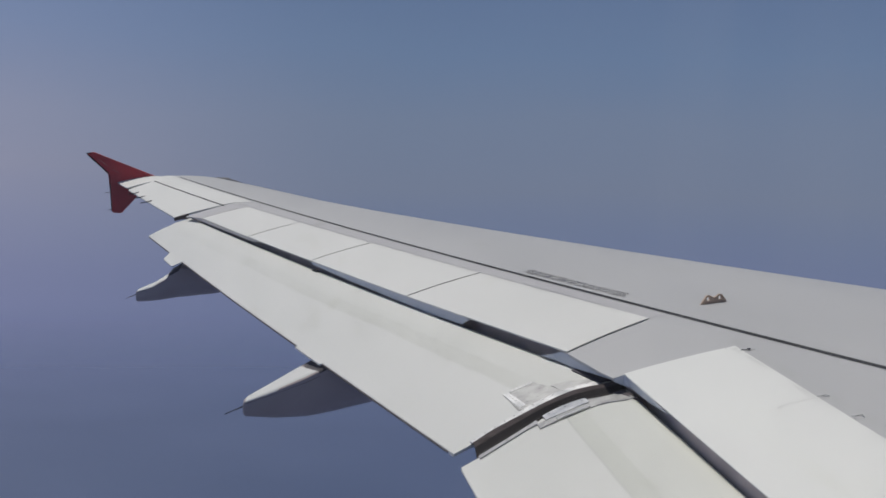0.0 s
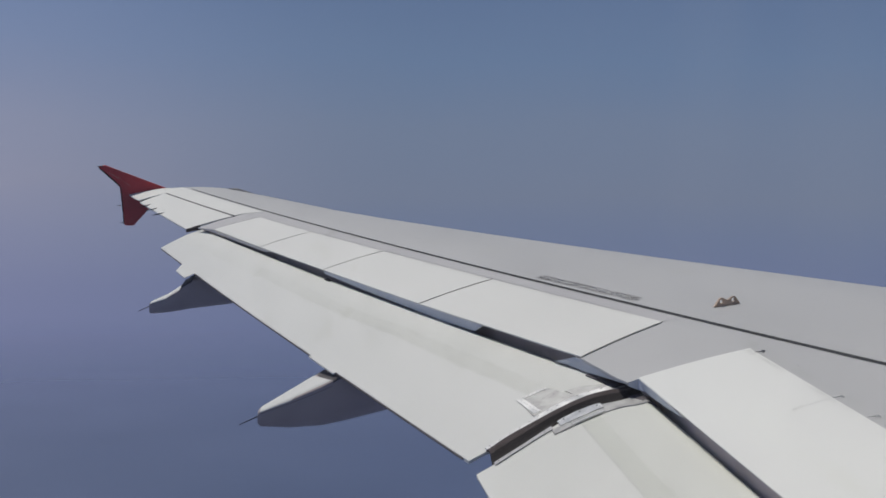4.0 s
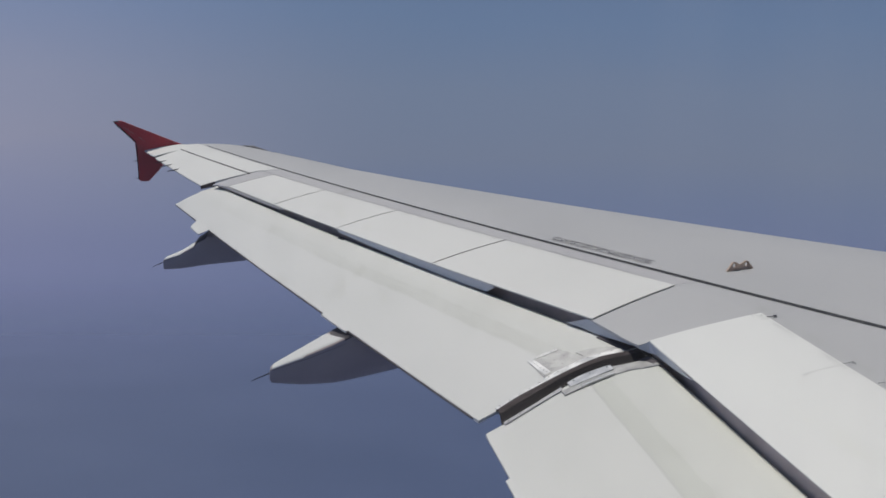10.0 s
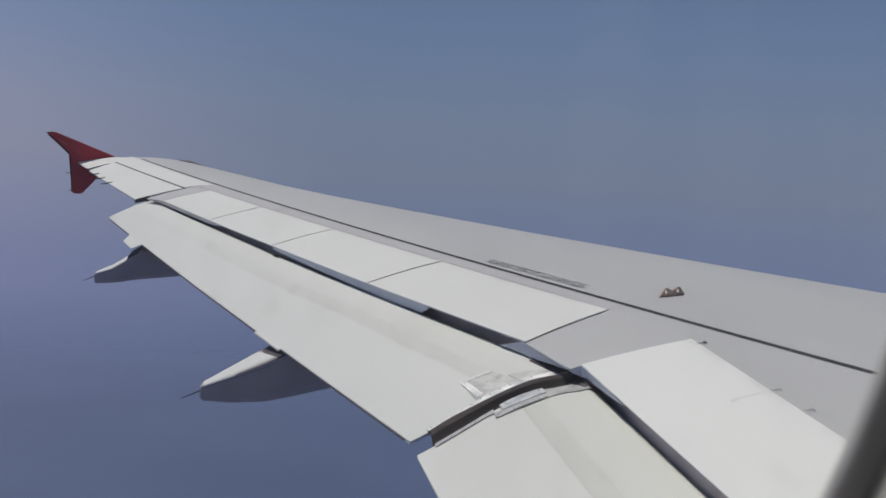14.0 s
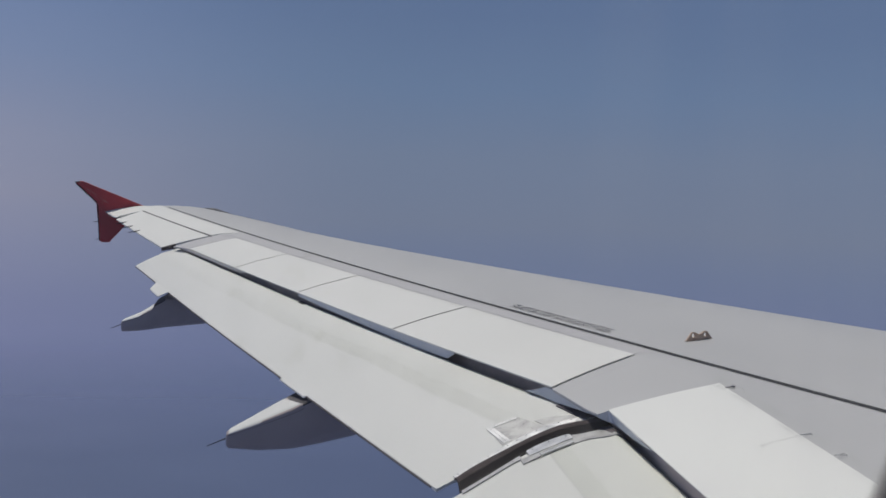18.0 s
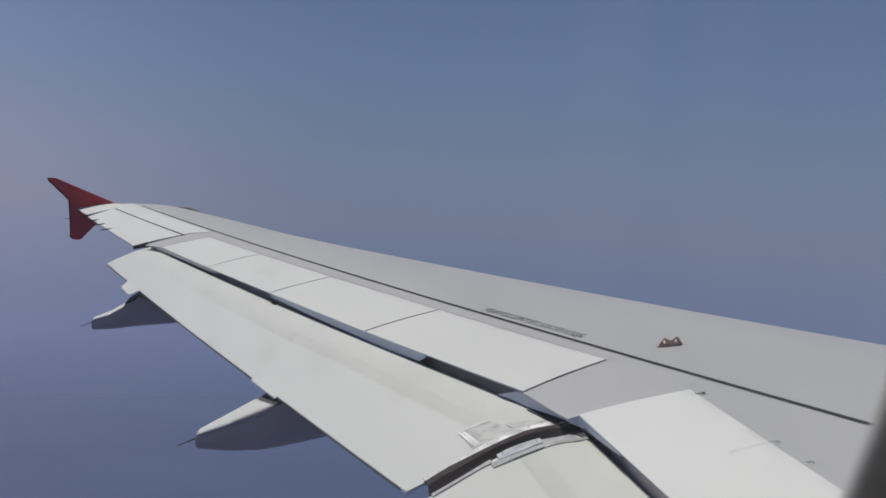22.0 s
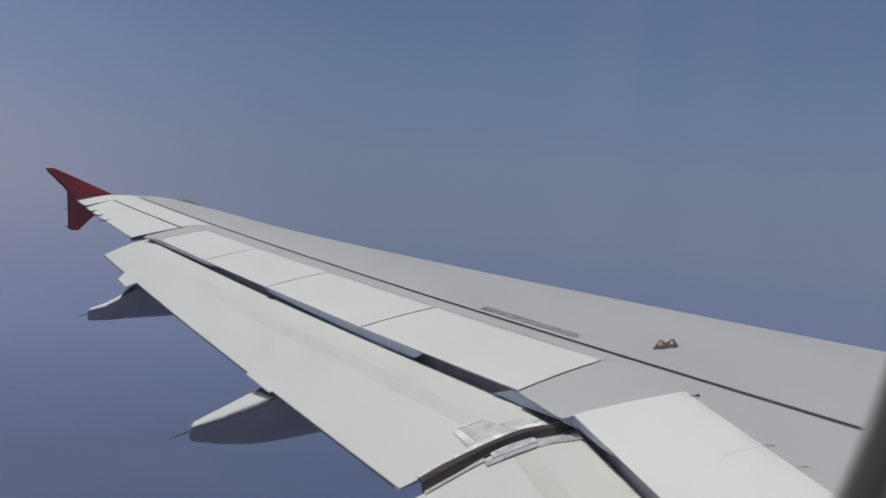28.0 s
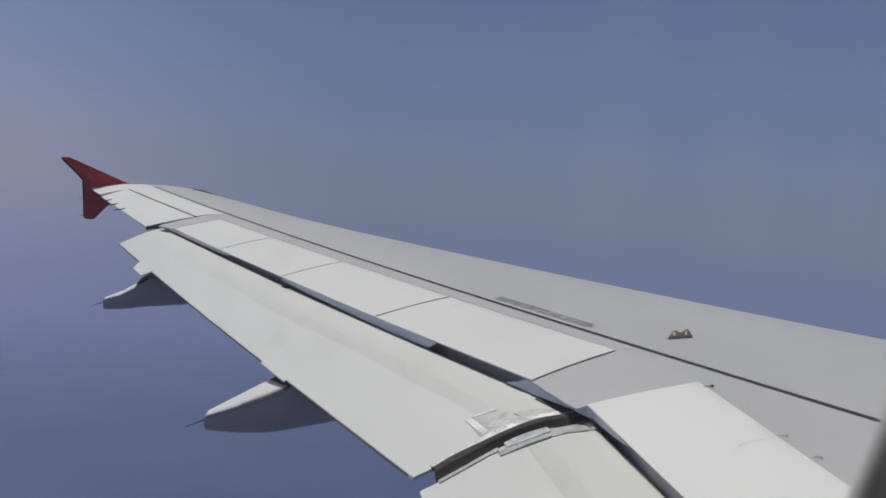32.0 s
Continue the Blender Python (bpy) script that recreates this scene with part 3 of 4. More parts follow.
# lower skin panels behind the spar close the well from below
bm = bmesh.new()
grid_faces(bm, [[Vector((rear_x(y) - 0.02, y, under(rear_x(y), y))), Vector((rear_x(y) - 0.16, y, under(rear_x(y), y) + 0.02))] for y in stations if y < 13.3])
part("shroud_panel", bm, DARK, wing, "dark underside panel ahead of the flaps")

# slats: bare-edged nose pieces
for a, b in ((2.2, 5.4), (5.43, 8.1), (8.13, 10.9), (10.93, 13.7), (13.73, 16.4)):
    rows = []
    for i in range(13):
        y = a + (b - a) * i / 12
        reach = nose_x(y) - hinge_x(y)
        row = []
        for k in range(11):
            x = nose_x(y) - 0.17 * reach * (1 - k / 10)
            row.append(Vector((x + 0.01, y, surf(x, y) + 0.006)))
        z1, z0 = surf(nose_x(y), y), under(nose_x(y), y)
        h = abs(z1 - z0) / 2
        for k in range(1, 6):
            t = math.pi / 2 - k / 6 * math.pi
            row.append(Vector((nose_x(y) + 0.016 + h * 0.95 * math.cos(t), y, (z0 + z1) / 2 + (h + 0.006) * math.sin(t))))
        rows.append(row)
    part("slat", shell(rows, lambda u, v: 0.003), SLAT, wing, "bare metal slat along the leading edge")

# ---- flaps ----
TAN_OUT, TAN_IN = math.tan(radians(25.2)), math.tan(radians(25.6))


def shelf_out(y):
    """Edge of the outer spoilers, under which the outer flap comes out."""
    x = hinge_x(y) - 0.42
    return x, surf(x, y) - 0.06 + max(0, y - 9.5) * 0.004


def chord_out(y):
    return 0.574 - 0.0277 * (y - 6.02)


def shelf_in(y):
    t = (5.895 - y) / (5.895 - 4.227)
    return 1.065 + 0.043 * t, -0.604 - 0.160 * t


def chord_in(y):
    return 0.579 - 0.033 * (5.84 - y)


def top_out(y, d):
    x, z = shelf_out(y)
    c = chord_out(y)
    b = 0.014 * math.sin(math.pi * min(1, max(0, d / c)))
    if d < -0.005:
        z -= 1.5 * (-0.005 - d) ** 2 / 0.06
    return Vector((x - d, y, z - TAN_OUT * d + b))


def top_in(y, d):
    x, z = shelf_in(y)
    c = chord_in(y)
    b = 0.016 * math.sin(math.pi * min(1, max(0, d / c)))
    if d < -0.005:
        z -= 1.5 * (-0.005 - d) ** 2 / 0.06
    return Vector((x - d, y, z - TAN_IN * d + b))


def flap_bm(top, chord, y0, y1, d0, d1, n, m, thick):
    rows = []
    for i in range(n + 1):
        y = y0 + (y1 - y0) * i / n
        rows.append([top(y, chord(y) * (d0 + (d1 - d0) * j / m)) for j in range(m + 1)])
    return shell(rows, thick)


def flap_thick(a, b):
    return lambda u, v: 0.006 + 0.13 * (1 - (a + (b - a) * v)) ** 0.8 * min(1, (a + (b - a) * v + 0.25) * 4)


of = part("outboard_flap", flap_bm(top_out, chord_out, 6.055, 13.165, 0.40, 1.0, 60, 10, flap_thick(0.4, 1.0)), CREAM, wing, "white outer flap, lowered behind the spoilers")
part("flap_nose", flap_bm(top_out, chord_out, 6.055, 13.195, -0.22, 0.40, 60, 14, flap_thick(-0.2, 0.4)), CREAM, of, "cream forward half of the flap")
inf = part("inboard_flap", flap_bm(top_in, chord_in, 2.05, 5.845, 0.375, 1.0, 40, 10, flap_thick(0.375, 1.0)), CREAM_IN, wing, "white inner flap, lowered behind the large spoiler")
part("flap_nose", flap_bm(top_in, chord_in, 2.05, 5.86, -0.22, 0.375, 40, 14, flap_thick(-0.2, 0.375)), CREAM_IN, inf, "cream forward part of the flap")

# pale edge plates under the spoilers, turned aft and down to the sea
def edge_plate(rows, label, paint=EDGE):
    """rows of y, upper x and depth, lower x and depth below the upper surface."""
    bm = bmesh.new()
    face = [[Vector((a, y, surf(a, y) - da)), Vector((b, y, surf(b, y) - db))] for y, a, da, b, db in rows]
    back = [[p + Vector((0.005, 0.002, 0.0)) for p in r] for r in face]
    grid_faces(bm, face, False)
    grid_faces(bm, back, False)
    for s in (0, 1):
        grid_faces(bm, [[r[s] for r in face], [r[s] for r in back]], False)
    part("edge_plate", bm, paint, wing, label)


edge_plate([(y, (x := edge_x(y)) + 0.001, 0.005, x + 0.3 * h, h) for y, h in ((7.20, 0.014), (7.30, 0.054), (7.65, 0.060), (8.03, 0.056), (8.45, 0.049), (8.85, 0.043), (9.50, 0.028))], "blue-grey edge plate under the spoilers")
edge_plate([(y, (x := edge_x(y) + (0.0 if y < 12.66 else -0.02 * (y - 12.66))) + 0.001, 0.006, x + 0.3 * h, h) for y, h in ((10.78, 0.010), (10.92, 0.026), (11.5, 0.027), (12.1, 0.028), (12.66, 0.029), (12.98, 0.028))], "pale grey edge plate under the outermost spoiler", LIP)


def skirt(tops, lows, label):
    """A thin plate between an upper and a lower run of (x, y, depth under the upper surface)."""
    bm = bmesh.new()
    face = [[Vector((x, y, surf(x, y) - d)) for x, y, d in pair] for pair in zip(tops, lows)]
    back = [[p + Vector((0.005, 0.002, -0.001)) for p in r] for r in face]
    grid_faces(bm, face, False)
    grid_faces(bm, back, False)
    for i in (0, 1):
        grid_faces(bm, [[r[i] for r in face], [r[i] for r in back]], False)
    grid_faces(bm, [face[0], back[0]], False)
    grid_faces(bm, [face[-1], back[-1]], False)
    part("edge_plate", bm, EDGE, wing, label)


KINK = ((6.520, 0.049, 0.052), (6.440, 0.028, 0.0555), (6.364, 0.004, 0.057), (6.289, 0.003, 0.056), (6.200, 0.003, 0.045), (6.080, 0.003, 0.031), (5.982, 0.003, 0.021), (5.900, 0.003, 0.011))
skirt([(edge_x(y) - 0.002, y, a) for y, a, b in KINK], [(edge_x(y) + 0.012, y, b) for y, a, b in KINK], "blue-grey edge plate at the wing's kink")
SIDE = ((5.830, -0.006, 0.034), (5.760, -0.006, 0.034), (5.697, -0.006, 0.032), (5.610, -0.006, 0.029), (5.525, -0.005, 0.024), (5.430, -0.002, 0.016), (5.395, 0.000, 0.010))
skirt([(1.0310, 5.8905, 0.002), (1.0635, 5.8790, -0.005)] + [(edge_x(y) - 0.002, y, a) for y, a, b in SIDE], [(1.0312, 5.8900, 0.013), (1.0660, 5.8785, 0.036)] + [(edge_x(y) + 0.012, y, b) for y, a, b in SIDE], "blue-grey edge plate under the large spoiler")

# ---- joint between the flaps: rubber seal, riveted strips and plates ----
def bow(table):
    """A smooth run through a few (distance behind the nose, y) pairs."""
    def run(d):
        for (a, p), (b, q) in zip(table, table[1:]):
            if d <= b:
                t = min(1, max(0, (d - a) / (b - a)))
                return p + (q - p) * t
        return table[-1][1]
    return lambda d: (run(d - 0.02) + 2 * run(d) + run(d + 0.02)) / 4


rim_out = bow(((-0.06, 6.00), (0.0, 6.015), (0.043, 6.039), (0.074, 6.060), (0.108, 6.073), (0.152, 6.071), (0.243, 6.059), (0.333, 6.045), (0.42, 6.036), (0.52, 6.010)))
strip_out = bow(((0.0, 6.080), (0.06, 6.104), (0.105, 6.118), (0.147, 6.120), (0.239, 6.107), (0.278, 6.094), (0.362, 6.073), (0.41, 6.062), (0.52, 6.044)))
rim_in = bow(((-0.06, 5.87), (0.048, 5.908), (0.087, 5.929), (0.129, 5.961), (0.179, 5.969), (0.23, 5.969), (0.286, 5.953), (0.319, 5.936), (0.361, 5.922), (0.404, 5.905), (0.466, 5.891), (0.52, 5.880)))
folds = ((0.00, 0.004), (0.10, -0.006), (0.22, -0.014), (0.34, -0.014), (0.44, -0.004), (0.56, 0.009), (0.70, 0.017), (0.86, 0.012), (1.0, 0.005))
rows = []
for j in range(33):
    d = -0.05 + 0.56 * j / 32
    a, b = top_in(rim_in(d), d), top_out(rim_out(d), d)
    rows.append([a.lerp(b, f) + Vector((0, 0, dz)) for f, dz in folds])
seal = part("flap_seal", shell([r[5:] for r in rows], lambda u, v: 0.008), RUBBER, wing, "folded brown-black rubber seal between the flaps")
# the seal's unlit half gets its shade from the blacker colour
part("seal_groove_shade", shell([r[:6] for r in rows], lambda u, v: 0.008), CHANNEL, seal, "groove of the seal, its shade painted black")


def band(top, ya, yb, d0, d1, lift, thick=0.004, n=18):
    """A strip on a flap between two edges given as y by the distance behind the nose."""
    rows = []
    for j in range(n + 1):
        d = d0 + (d1 - d0) * j / n
        rows.append([top(ya(d) + (yb(d) - ya(d)) * k / 4, d) + Vector((0, 0, lift)) for k in range(5)])
    return shell(rows, lambda u, v: thick)


def rivet_row(top, y, d0, d1, n, lift, parent, r=0.0032):
    for k in range(n):
        d = d0 + (d1 - d0) * k / (n - 1)
        p = top(y(d), d) + Vector((0, 0, lift))
        part("rivet", rod(p, p + Vector((0, 0, 0.002)), r, r * 0.8, 8), SEALANT, parent)


def off(rim, e):
    return lambda d: rim(d) + e


def flat(y):
    return lambda d: y


# the inner flap's skin runs out to the seal
part("flap_end", band(top_in, flat(5.8455), off(rim_in, -0.004), -0.03, 0.578, 0.0, 0.012), CREAM_IN, inf)
part("flap_end", band(top_out, lambda d: max(6.0125, rim_out(d) + 0.002), flat(6.0555), 0.40, 0.5735, 0.0, 0.012), CREAM, of)
# outer side: riveted strip and two plates
part("rub_strip", band(top_out, off(rim_out, -0.002), off(strip_out, -0.008), 0.02, 0.505, 0.005), METAL, of, "bare metal strip with dark rivets")
rivet_row(top_out, off(strip_out, -0.019), 0.05, 0.49, 12, 0.0052, of, 0.0028)
bm = bmesh.new()
c4 = [(6.115, 0.125), (6.300, 0.148), (6.285, 0.262), (6.090, 0.300)]
grid_faces(bm, [[top_out(*lerp(lerp(c4[0], c4[3], j / 6), lerp(c4[1], c4[2], j / 6), i / 6)) + Vector((0, 0, 0.004)) for j in range(7)] for i in range(7)])
part("doubler_plate", bm, WORN, of, "worn bare metal plate")
for k in range(9):
    p = top_out(6.14 + 0.13 * (k % 3) / 2, 0.165 + 0.04 * (k // 3)) + Vector((0, 0, 0.0042))
    part("rivet", rod(p, p + Vector((0, 0, 0.001)), 0.0028, 0.0024, 6), SEALANT, of)
for run, label in (([(6.108, 0.262), (6.286, 0.244), (6.290, 0.266), (6.106, 0.288)], "riveted metal strip on the plate's lower edge"), ([(6.282, 0.152), (6.306, 0.150), (6.300, 0.240), (6.280, 0.243)], "riveted metal strip on the plate's outer edge")):
    bm = shell([[top_out(*lerp(lerp(run[0], run[3], j / 4), lerp(run[1], run[2], j / 4), i / 8)) + Vector((0, 0, 0.0056)) for j in range(5)] for i in range(9)], lambda u, v: 0.002)
    strip_part = part("rub_strip", bm, METAL, of, label)
    for k in range(6):
        q = lerp(lerp(run[0], run[3], 0.5), lerp(run[1], run[2], 0.5), (k + 0.5) / 6) if run[0][1] > 0.2 else lerp(lerp(run[0], run[1], 0.5), lerp(run[3], run[2], 0.5), (k + 0.5) / 6)
        p = top_out(*q) + Vector((0, 0, 0.0056))
        part("rivet", rod(p, p + Vector((0, 0, 0.0012)), 0.0023, 0.0020, 6), SEALANT, strip_part)
part("doubler_plate", band(top_out, off(strip_out, -0.002), bow(((0.0, 6.110), (0.027, 6.127), (0.069, 6.179), (0.106, 6.199), (0.14, 6.200))), 0.005, 0.125, 0.0025), WORN, of)
# inner side: strips and plates beside the seal
lower_in = bow(((0.25, 5.912), (0.329, 5.905), (0.413, 5.878), (0.52, 5.852)))
part("rub_strip", band(top_in, lower_in, off(rim_in, 0.002), 0.30, 0.515, 0.006), PALE, inf, "grey strip with rivets")
rivet_row(top_in, off(rim_in, -0.013), 0.33, 0.50, 5, 0.0062, inf, 0.0022)
part("rub_strip", band(top_in, flat(5.899), off(rim_in, 0.003), 0.120, 0.275, 0.009), METAL, inf, "bright bare metal strip")
rivet_row(top_in, off(rim_in, -0.018), 0.135, 0.255, 3, 0.0092, inf)
part("doubler_plate", band(top_in, flat(5.862), flat(5.901), 0.125, 0.240, 0.006), WORN, inf, "worn bare metal plate")
part("rub_strip", band(top_in, flat(5.853), flat(5.866), 0.130, 0.240, 0.009), METAL, inf)
part("doubler_plate", band(top_in, flat(5.852), flat(5.905), 0.242, 0.305, 0.0055), WORN, inf)
part("doubler_plate", band(top_in, bow(((-0.03, 5.78), (0.017, 5.795), (0.074, 5.843), (0.14, 5.855))), off(rim_in, -0.002), -0.02, 0.124, 0.004), WORN, inf)

# dark sheets that darken the flaps' ends, under the kink
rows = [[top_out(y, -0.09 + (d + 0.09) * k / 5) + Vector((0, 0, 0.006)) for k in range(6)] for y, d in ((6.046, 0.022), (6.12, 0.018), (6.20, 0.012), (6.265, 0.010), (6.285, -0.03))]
part("end_sheet", shell(rows, lambda u, v: 0.004), DARK_SHEET, of, "dark sheet at the flap's end")
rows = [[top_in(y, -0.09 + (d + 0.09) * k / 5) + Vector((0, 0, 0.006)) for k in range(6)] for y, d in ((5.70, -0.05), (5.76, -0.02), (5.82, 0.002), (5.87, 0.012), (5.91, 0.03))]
part("end_sheet", shell(rows, lambda u, v: 0.004), DARK_SHEET, inf, "dark sheet at the flap's end")

# thin strip that darkens the outer flap's trailing edge
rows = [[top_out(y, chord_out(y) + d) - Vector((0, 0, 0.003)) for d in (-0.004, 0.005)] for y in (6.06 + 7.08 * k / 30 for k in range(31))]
part("trailing_strip", shell(rows, lambda u, v: 0.004), SHADE, of, "thin dark strip along the trailing edge")
# small tab at the outer flap's trailing edge, beside the outer fairing
rows = [[top_out(y, chord_out(y) * 0.985 + d * e) for d in (0, 0.050, 0.088)] for y, e in ((11.42, 1.0), (11.55, 1.0), (11.70, 0.98), (11.845, 0.94), (11.99, 0.12))]
part("flap_tab", shell(rows, lambda u, v: 0.008), WHITE, of)
rows = [[top_out(y, chord_out(y) * 0.985 + d) for d in (0, 0.022)] for y in (7.62, 7.84, 8.06)]
part("flap_tab", shell(rows, lambda u, v: 0.008), WHITE, of)
for y0, y1, e in ((5.40, 5.84, 0.0), (5.05, 5.40, 0.014), (2.1, 5.05, 0.022)):
    rows = [[top_in(y, chord_in(y) * 0.985 + d) for d in (0, 0.008 + e)] for y in (y0, (y0 + y1) / 2, y1)]
    part("flap_tab", shell(rows, lambda u, v: 0.006), WHITE, inf)


# small fittings at the flap's nose and a scuff
for y, d, m, name in ((9.42, -0.035, SEALANT, "nose_clip"), (7.66, -0.05, LOOP, "nose_clip")):
    rows = [[top_out(yy, d + e) + Vector((0, 0, 0.006)) for e in (0, 0.02, 0.04)] for yy in (y - 0.05, y, y + 0.05)]
    part(name, shell(rows, lambda u, v: 0.004), m, of, "small clip on the flap's nose")
rows = [[top_out(y + e * 0.4, 0.238 + e) + Vector((0, 0, 0.0015)) for e in (-w, w)] for y, w in ((7.96, 0.001), (7.99, 0.004), (8.02, 0.001))]
part("scuff_mark", shell(rows, lambda u, v: 0.001), LOOP, of)
# ---- flap track fairings ----
def fairing(y, table, label, slant=0.032, skew=0.0, rise=0.0):
    """A canoe-shaped fairing with a flat top: rows of x, top, bottom, half width."""
    table = [(x, zt + rise, zb + rise, w) for x, zt, zb, w in table]
    sec = ((-0.95, 1.0), (-1.0, 0.96), (-1.0, 0.45), (-0.93, 0.2), (-0.72, 0.06), (-0.4, 0.0), (0.4, 0.0), (0.72, 0.06), (0.93, 0.2), (1.0, 0.45), (1.0, 0.96), (0.95, 1.0))
    bm = loft([[(x, y + u * w, zb + v * (zt - zb) - (slant * (1 - u) / 2 * min(1, w / 0.14) if v > 0.9 else 0)) for u, v in sec] for x, zt, zb, w in table])
    for e in bm.edges:
        if len(e.link_faces) == 2 and e.link_faces[0].normal.angle(e.link_faces[1].normal, 0) > radians(32):
            e.smooth = False
    # the body's shade is put into its grey colour
    f = part("flap_fairing", bm, FAIR, wing, label)
    lip = ((-1.006, -0.05), (-0.95, 0.0), (-0.5, 0.0), (0.0, 0.0), (0.5, 0.0), (0.95, 0.0), (1.006, -0.05))
    rows = []
    for n, (x, zt, zb, w) in enumerate(table[1:4]):
        k = slant * min(1, w / 0.14)
        pitch = (table[3][1] - table[2][1]) / (table[3][0] - table[2][0])
        rows.append([Vector((x - skew * u * (n == 2), y + u * w, zt - pitch * skew * u * (n == 2) - k * (1 - u) / 2 + 0.002 + d * (zt - zb))) for u, d in lip])
    # sunlit top facet, painted as a white sheet over the grey body
    part("fairing_lit_cap", shell(rows, lambda u, v: 0.0025), WHITE, f, "white cap on the fairing's tail, its sunlit look painted in")
    # the flap's shade ahead of the cap, painted as a dark sheet
    ahead_rows = [[p + Vector((0.002, 0, 0.0)) for p in rows[-1]]]
    for x, zt, zb, w in table[4:6]:
        k = slant * min(1, w / 0.14)
        ahead_rows.append([Vector((x, y + u * w, zt - k * (1 - u) / 2 + 0.004 + d * (zt - zb))) for u, d in lip])
    part("fairing_joint_shade", shell(ahead_rows, lambda u, v: 0.006), SHADE, f, "joint ahead of the cap, darkened for the flap's shade")
    x, zt, zb, w = table[0]
    part("static_wick", rod((x + 0.01, y, zt - 0.024), (x - 0.095, y, zt - 0.072), 0.0035, 0.0018), SEALANT, f)
    # seam along the flank below the cap
    bm = bmesh.new()
    flank = [(x, y - w - 0.0015, zb + 0.74 * (zt - zb)) for x, zt, zb, w in table[1:5]]
    grid_faces(bm, [[Vector(p) + Vector((0, 0, e)) for e in (-0.0007, 0.0007)] for p in flank], False)
    part("thin_line", bm, SEALANT, f)
    return f


fairing(7.75, ((-0.413, -0.972, -1.035, 0.030), (-0.400, -0.960, -1.048, 0.040), (-0.25, -0.874, -1.050, 0.095), (-0.092, -0.784, -1.035, 0.145),
               (-0.03, -0.748, -1.022, 0.147), (0.05, -0.705, -1.003, 0.15), (0.25, -0.70, -0.950, 0.15), (0.6, -0.66, -0.90, 0.14), (1.1, -0.62, -0.80, 0.11), (1.6, -0.60, -0.68, 0.05)),
        "canoe-shaped flap fairing with a pointed tail, its shade painted grey", 0.04, 0.048, 0.013)
fairing(11.83, ((-1.612, -0.708, -0.785, 0.030), (-1.60, -0.697, -0.797, 0.040), (-1.47, -0.635, -0.785, 0.09), (-1.352, -0.553, -0.765, 0.13),
                (-1.335, -0.520, -0.760, 0.13), (-1.245, -0.462, -0.745, 0.135), (-0.95, -0.45, -0.705, 0.135), (-0.6, -0.44, -0.64, 0.12), (-0.2, -0.40, -0.56, 0.10), (0.2, -0.36, -0.42, 0.05)),
        "flap fairing near the outer end of the flap, its shade painted grey", 0.042, 0.02, 0.006)
# ---- wingtip fence ----


def blade(pts, y0, lean, thick):
    """A thin bevelled blade from an outline in x and z, leaning outboard with height."""
    bm = bmesh.new()
    sides = []
    for s in (-1, 1):
        sides.append([bm.verts.new((x, y0 + lean * (z - 0.4) + s * thick, z)) for x, z in pts])
    for v in sides:
        bm.faces.new(v)
    n = len(pts)
    for i in range(n):
        bm.faces.new((sides[0][i], sides[0][(i + 1) % n], sides[1][(i + 1) % n], sides[1][i]))
    bmesh.ops.bevel(bm, geom=[e for e in bm.edges if abs(e.verts[0].co.y - e.verts[1].co.y) < thick], offset=thick * 0.7, segments=2, affect="EDGES", profile=0.5)
    return bm


fence = part("wingtip_fence", blade([(-3.145, 0.672), (-3.045, 0.688), (-2.62, 0.535), (-2.27, 0.412), (-2.18, 0.36), (-2.30, 0.28), (-2.50, 0.150), (-2.665, -0.070), (-2.70, -0.082),
                              (-2.775, -0.080), (-2.800, -0.060), (-2.845, 0.412)], 17.15, 0.03, 0.018), RED, wing, "red arrow-shaped wingtip fence, above and below the tip")
for quad in ([(-3.150, 0.671), (-3.075, 0.6845), (-3.062, 0.664), (-3.128, 0.655)], [(-3.140, 0.665), (-3.118, 0.655), (-2.836, 0.414), (-2.850, 0.410)], [(-2.850, 0.412), (-2.836, 0.414), (-2.788, -0.060), (-2.804, -0.062)]):
    part("edge_seal", blade(quad, 17.15, 0.03, 0.0195), TRIM, fence, "black seal along the trailing edge")
# thin pale rods draw a glint along the blade
for (xa, za), (xb, zb) in (((-2.997, 0.593), (-2.867, 0.518)), ((-2.812, 0.480), (-2.714, 0.424))):
    part("thin_line", rod((xa, 17.131 + 0.03 * (za - 0.4), za), (xb, 17.131 + 0.03 * (zb - 0.4), zb), 0.0045, 0.0045, 6), GLINT, fence, "thin paler line, a glint painted on the red")
for x, z, n in ((-2.815, 0.181, 0.075), (-2.800, -0.040, 0.055)):
    part("static_wick", rod((x, 17.15, z), (x - n, 17.15, z - 0.006), 0.006, 0.003, 6), SEALANT, fence)
part("tip_light", loft([[(x, 17.02 + dy, surf(x, 17.0) + dz) for dy, dz in ((-0.06, 0.0), (0.0, 0.030 * e), (0.08, 0.0), (0.0, -0.03))] for x, e in ((-1.47, 0.4), (-1.34, 1.1), (-1.18, 1.4), (-1.00, 0.4))], smooth=True), LENS, wing, "dark smoked navigation light cover")

# ---- rope bracket, markings, fittings ----
bx0, bx1, by0, by1 = 1.585, 1.710, 6.650, 6.685
ux, uy = (bx1 - bx0), (by1 - by0)
along = Vector((ux, uy, 0)).normalized()
side = Vector((-along.y, along.x, 0))
length = Vector((ux, uy, 0)).length
BRK = [(-0.036, 0.0), (-0.017, 0.023), (-0.011, 0.0315), (-0.004, 0.0355), (0.004, 0.0355), (0.011, 0.0325), (0.018, 0.027), (0.0315, 0.0235), (0.0315, 0.0)]


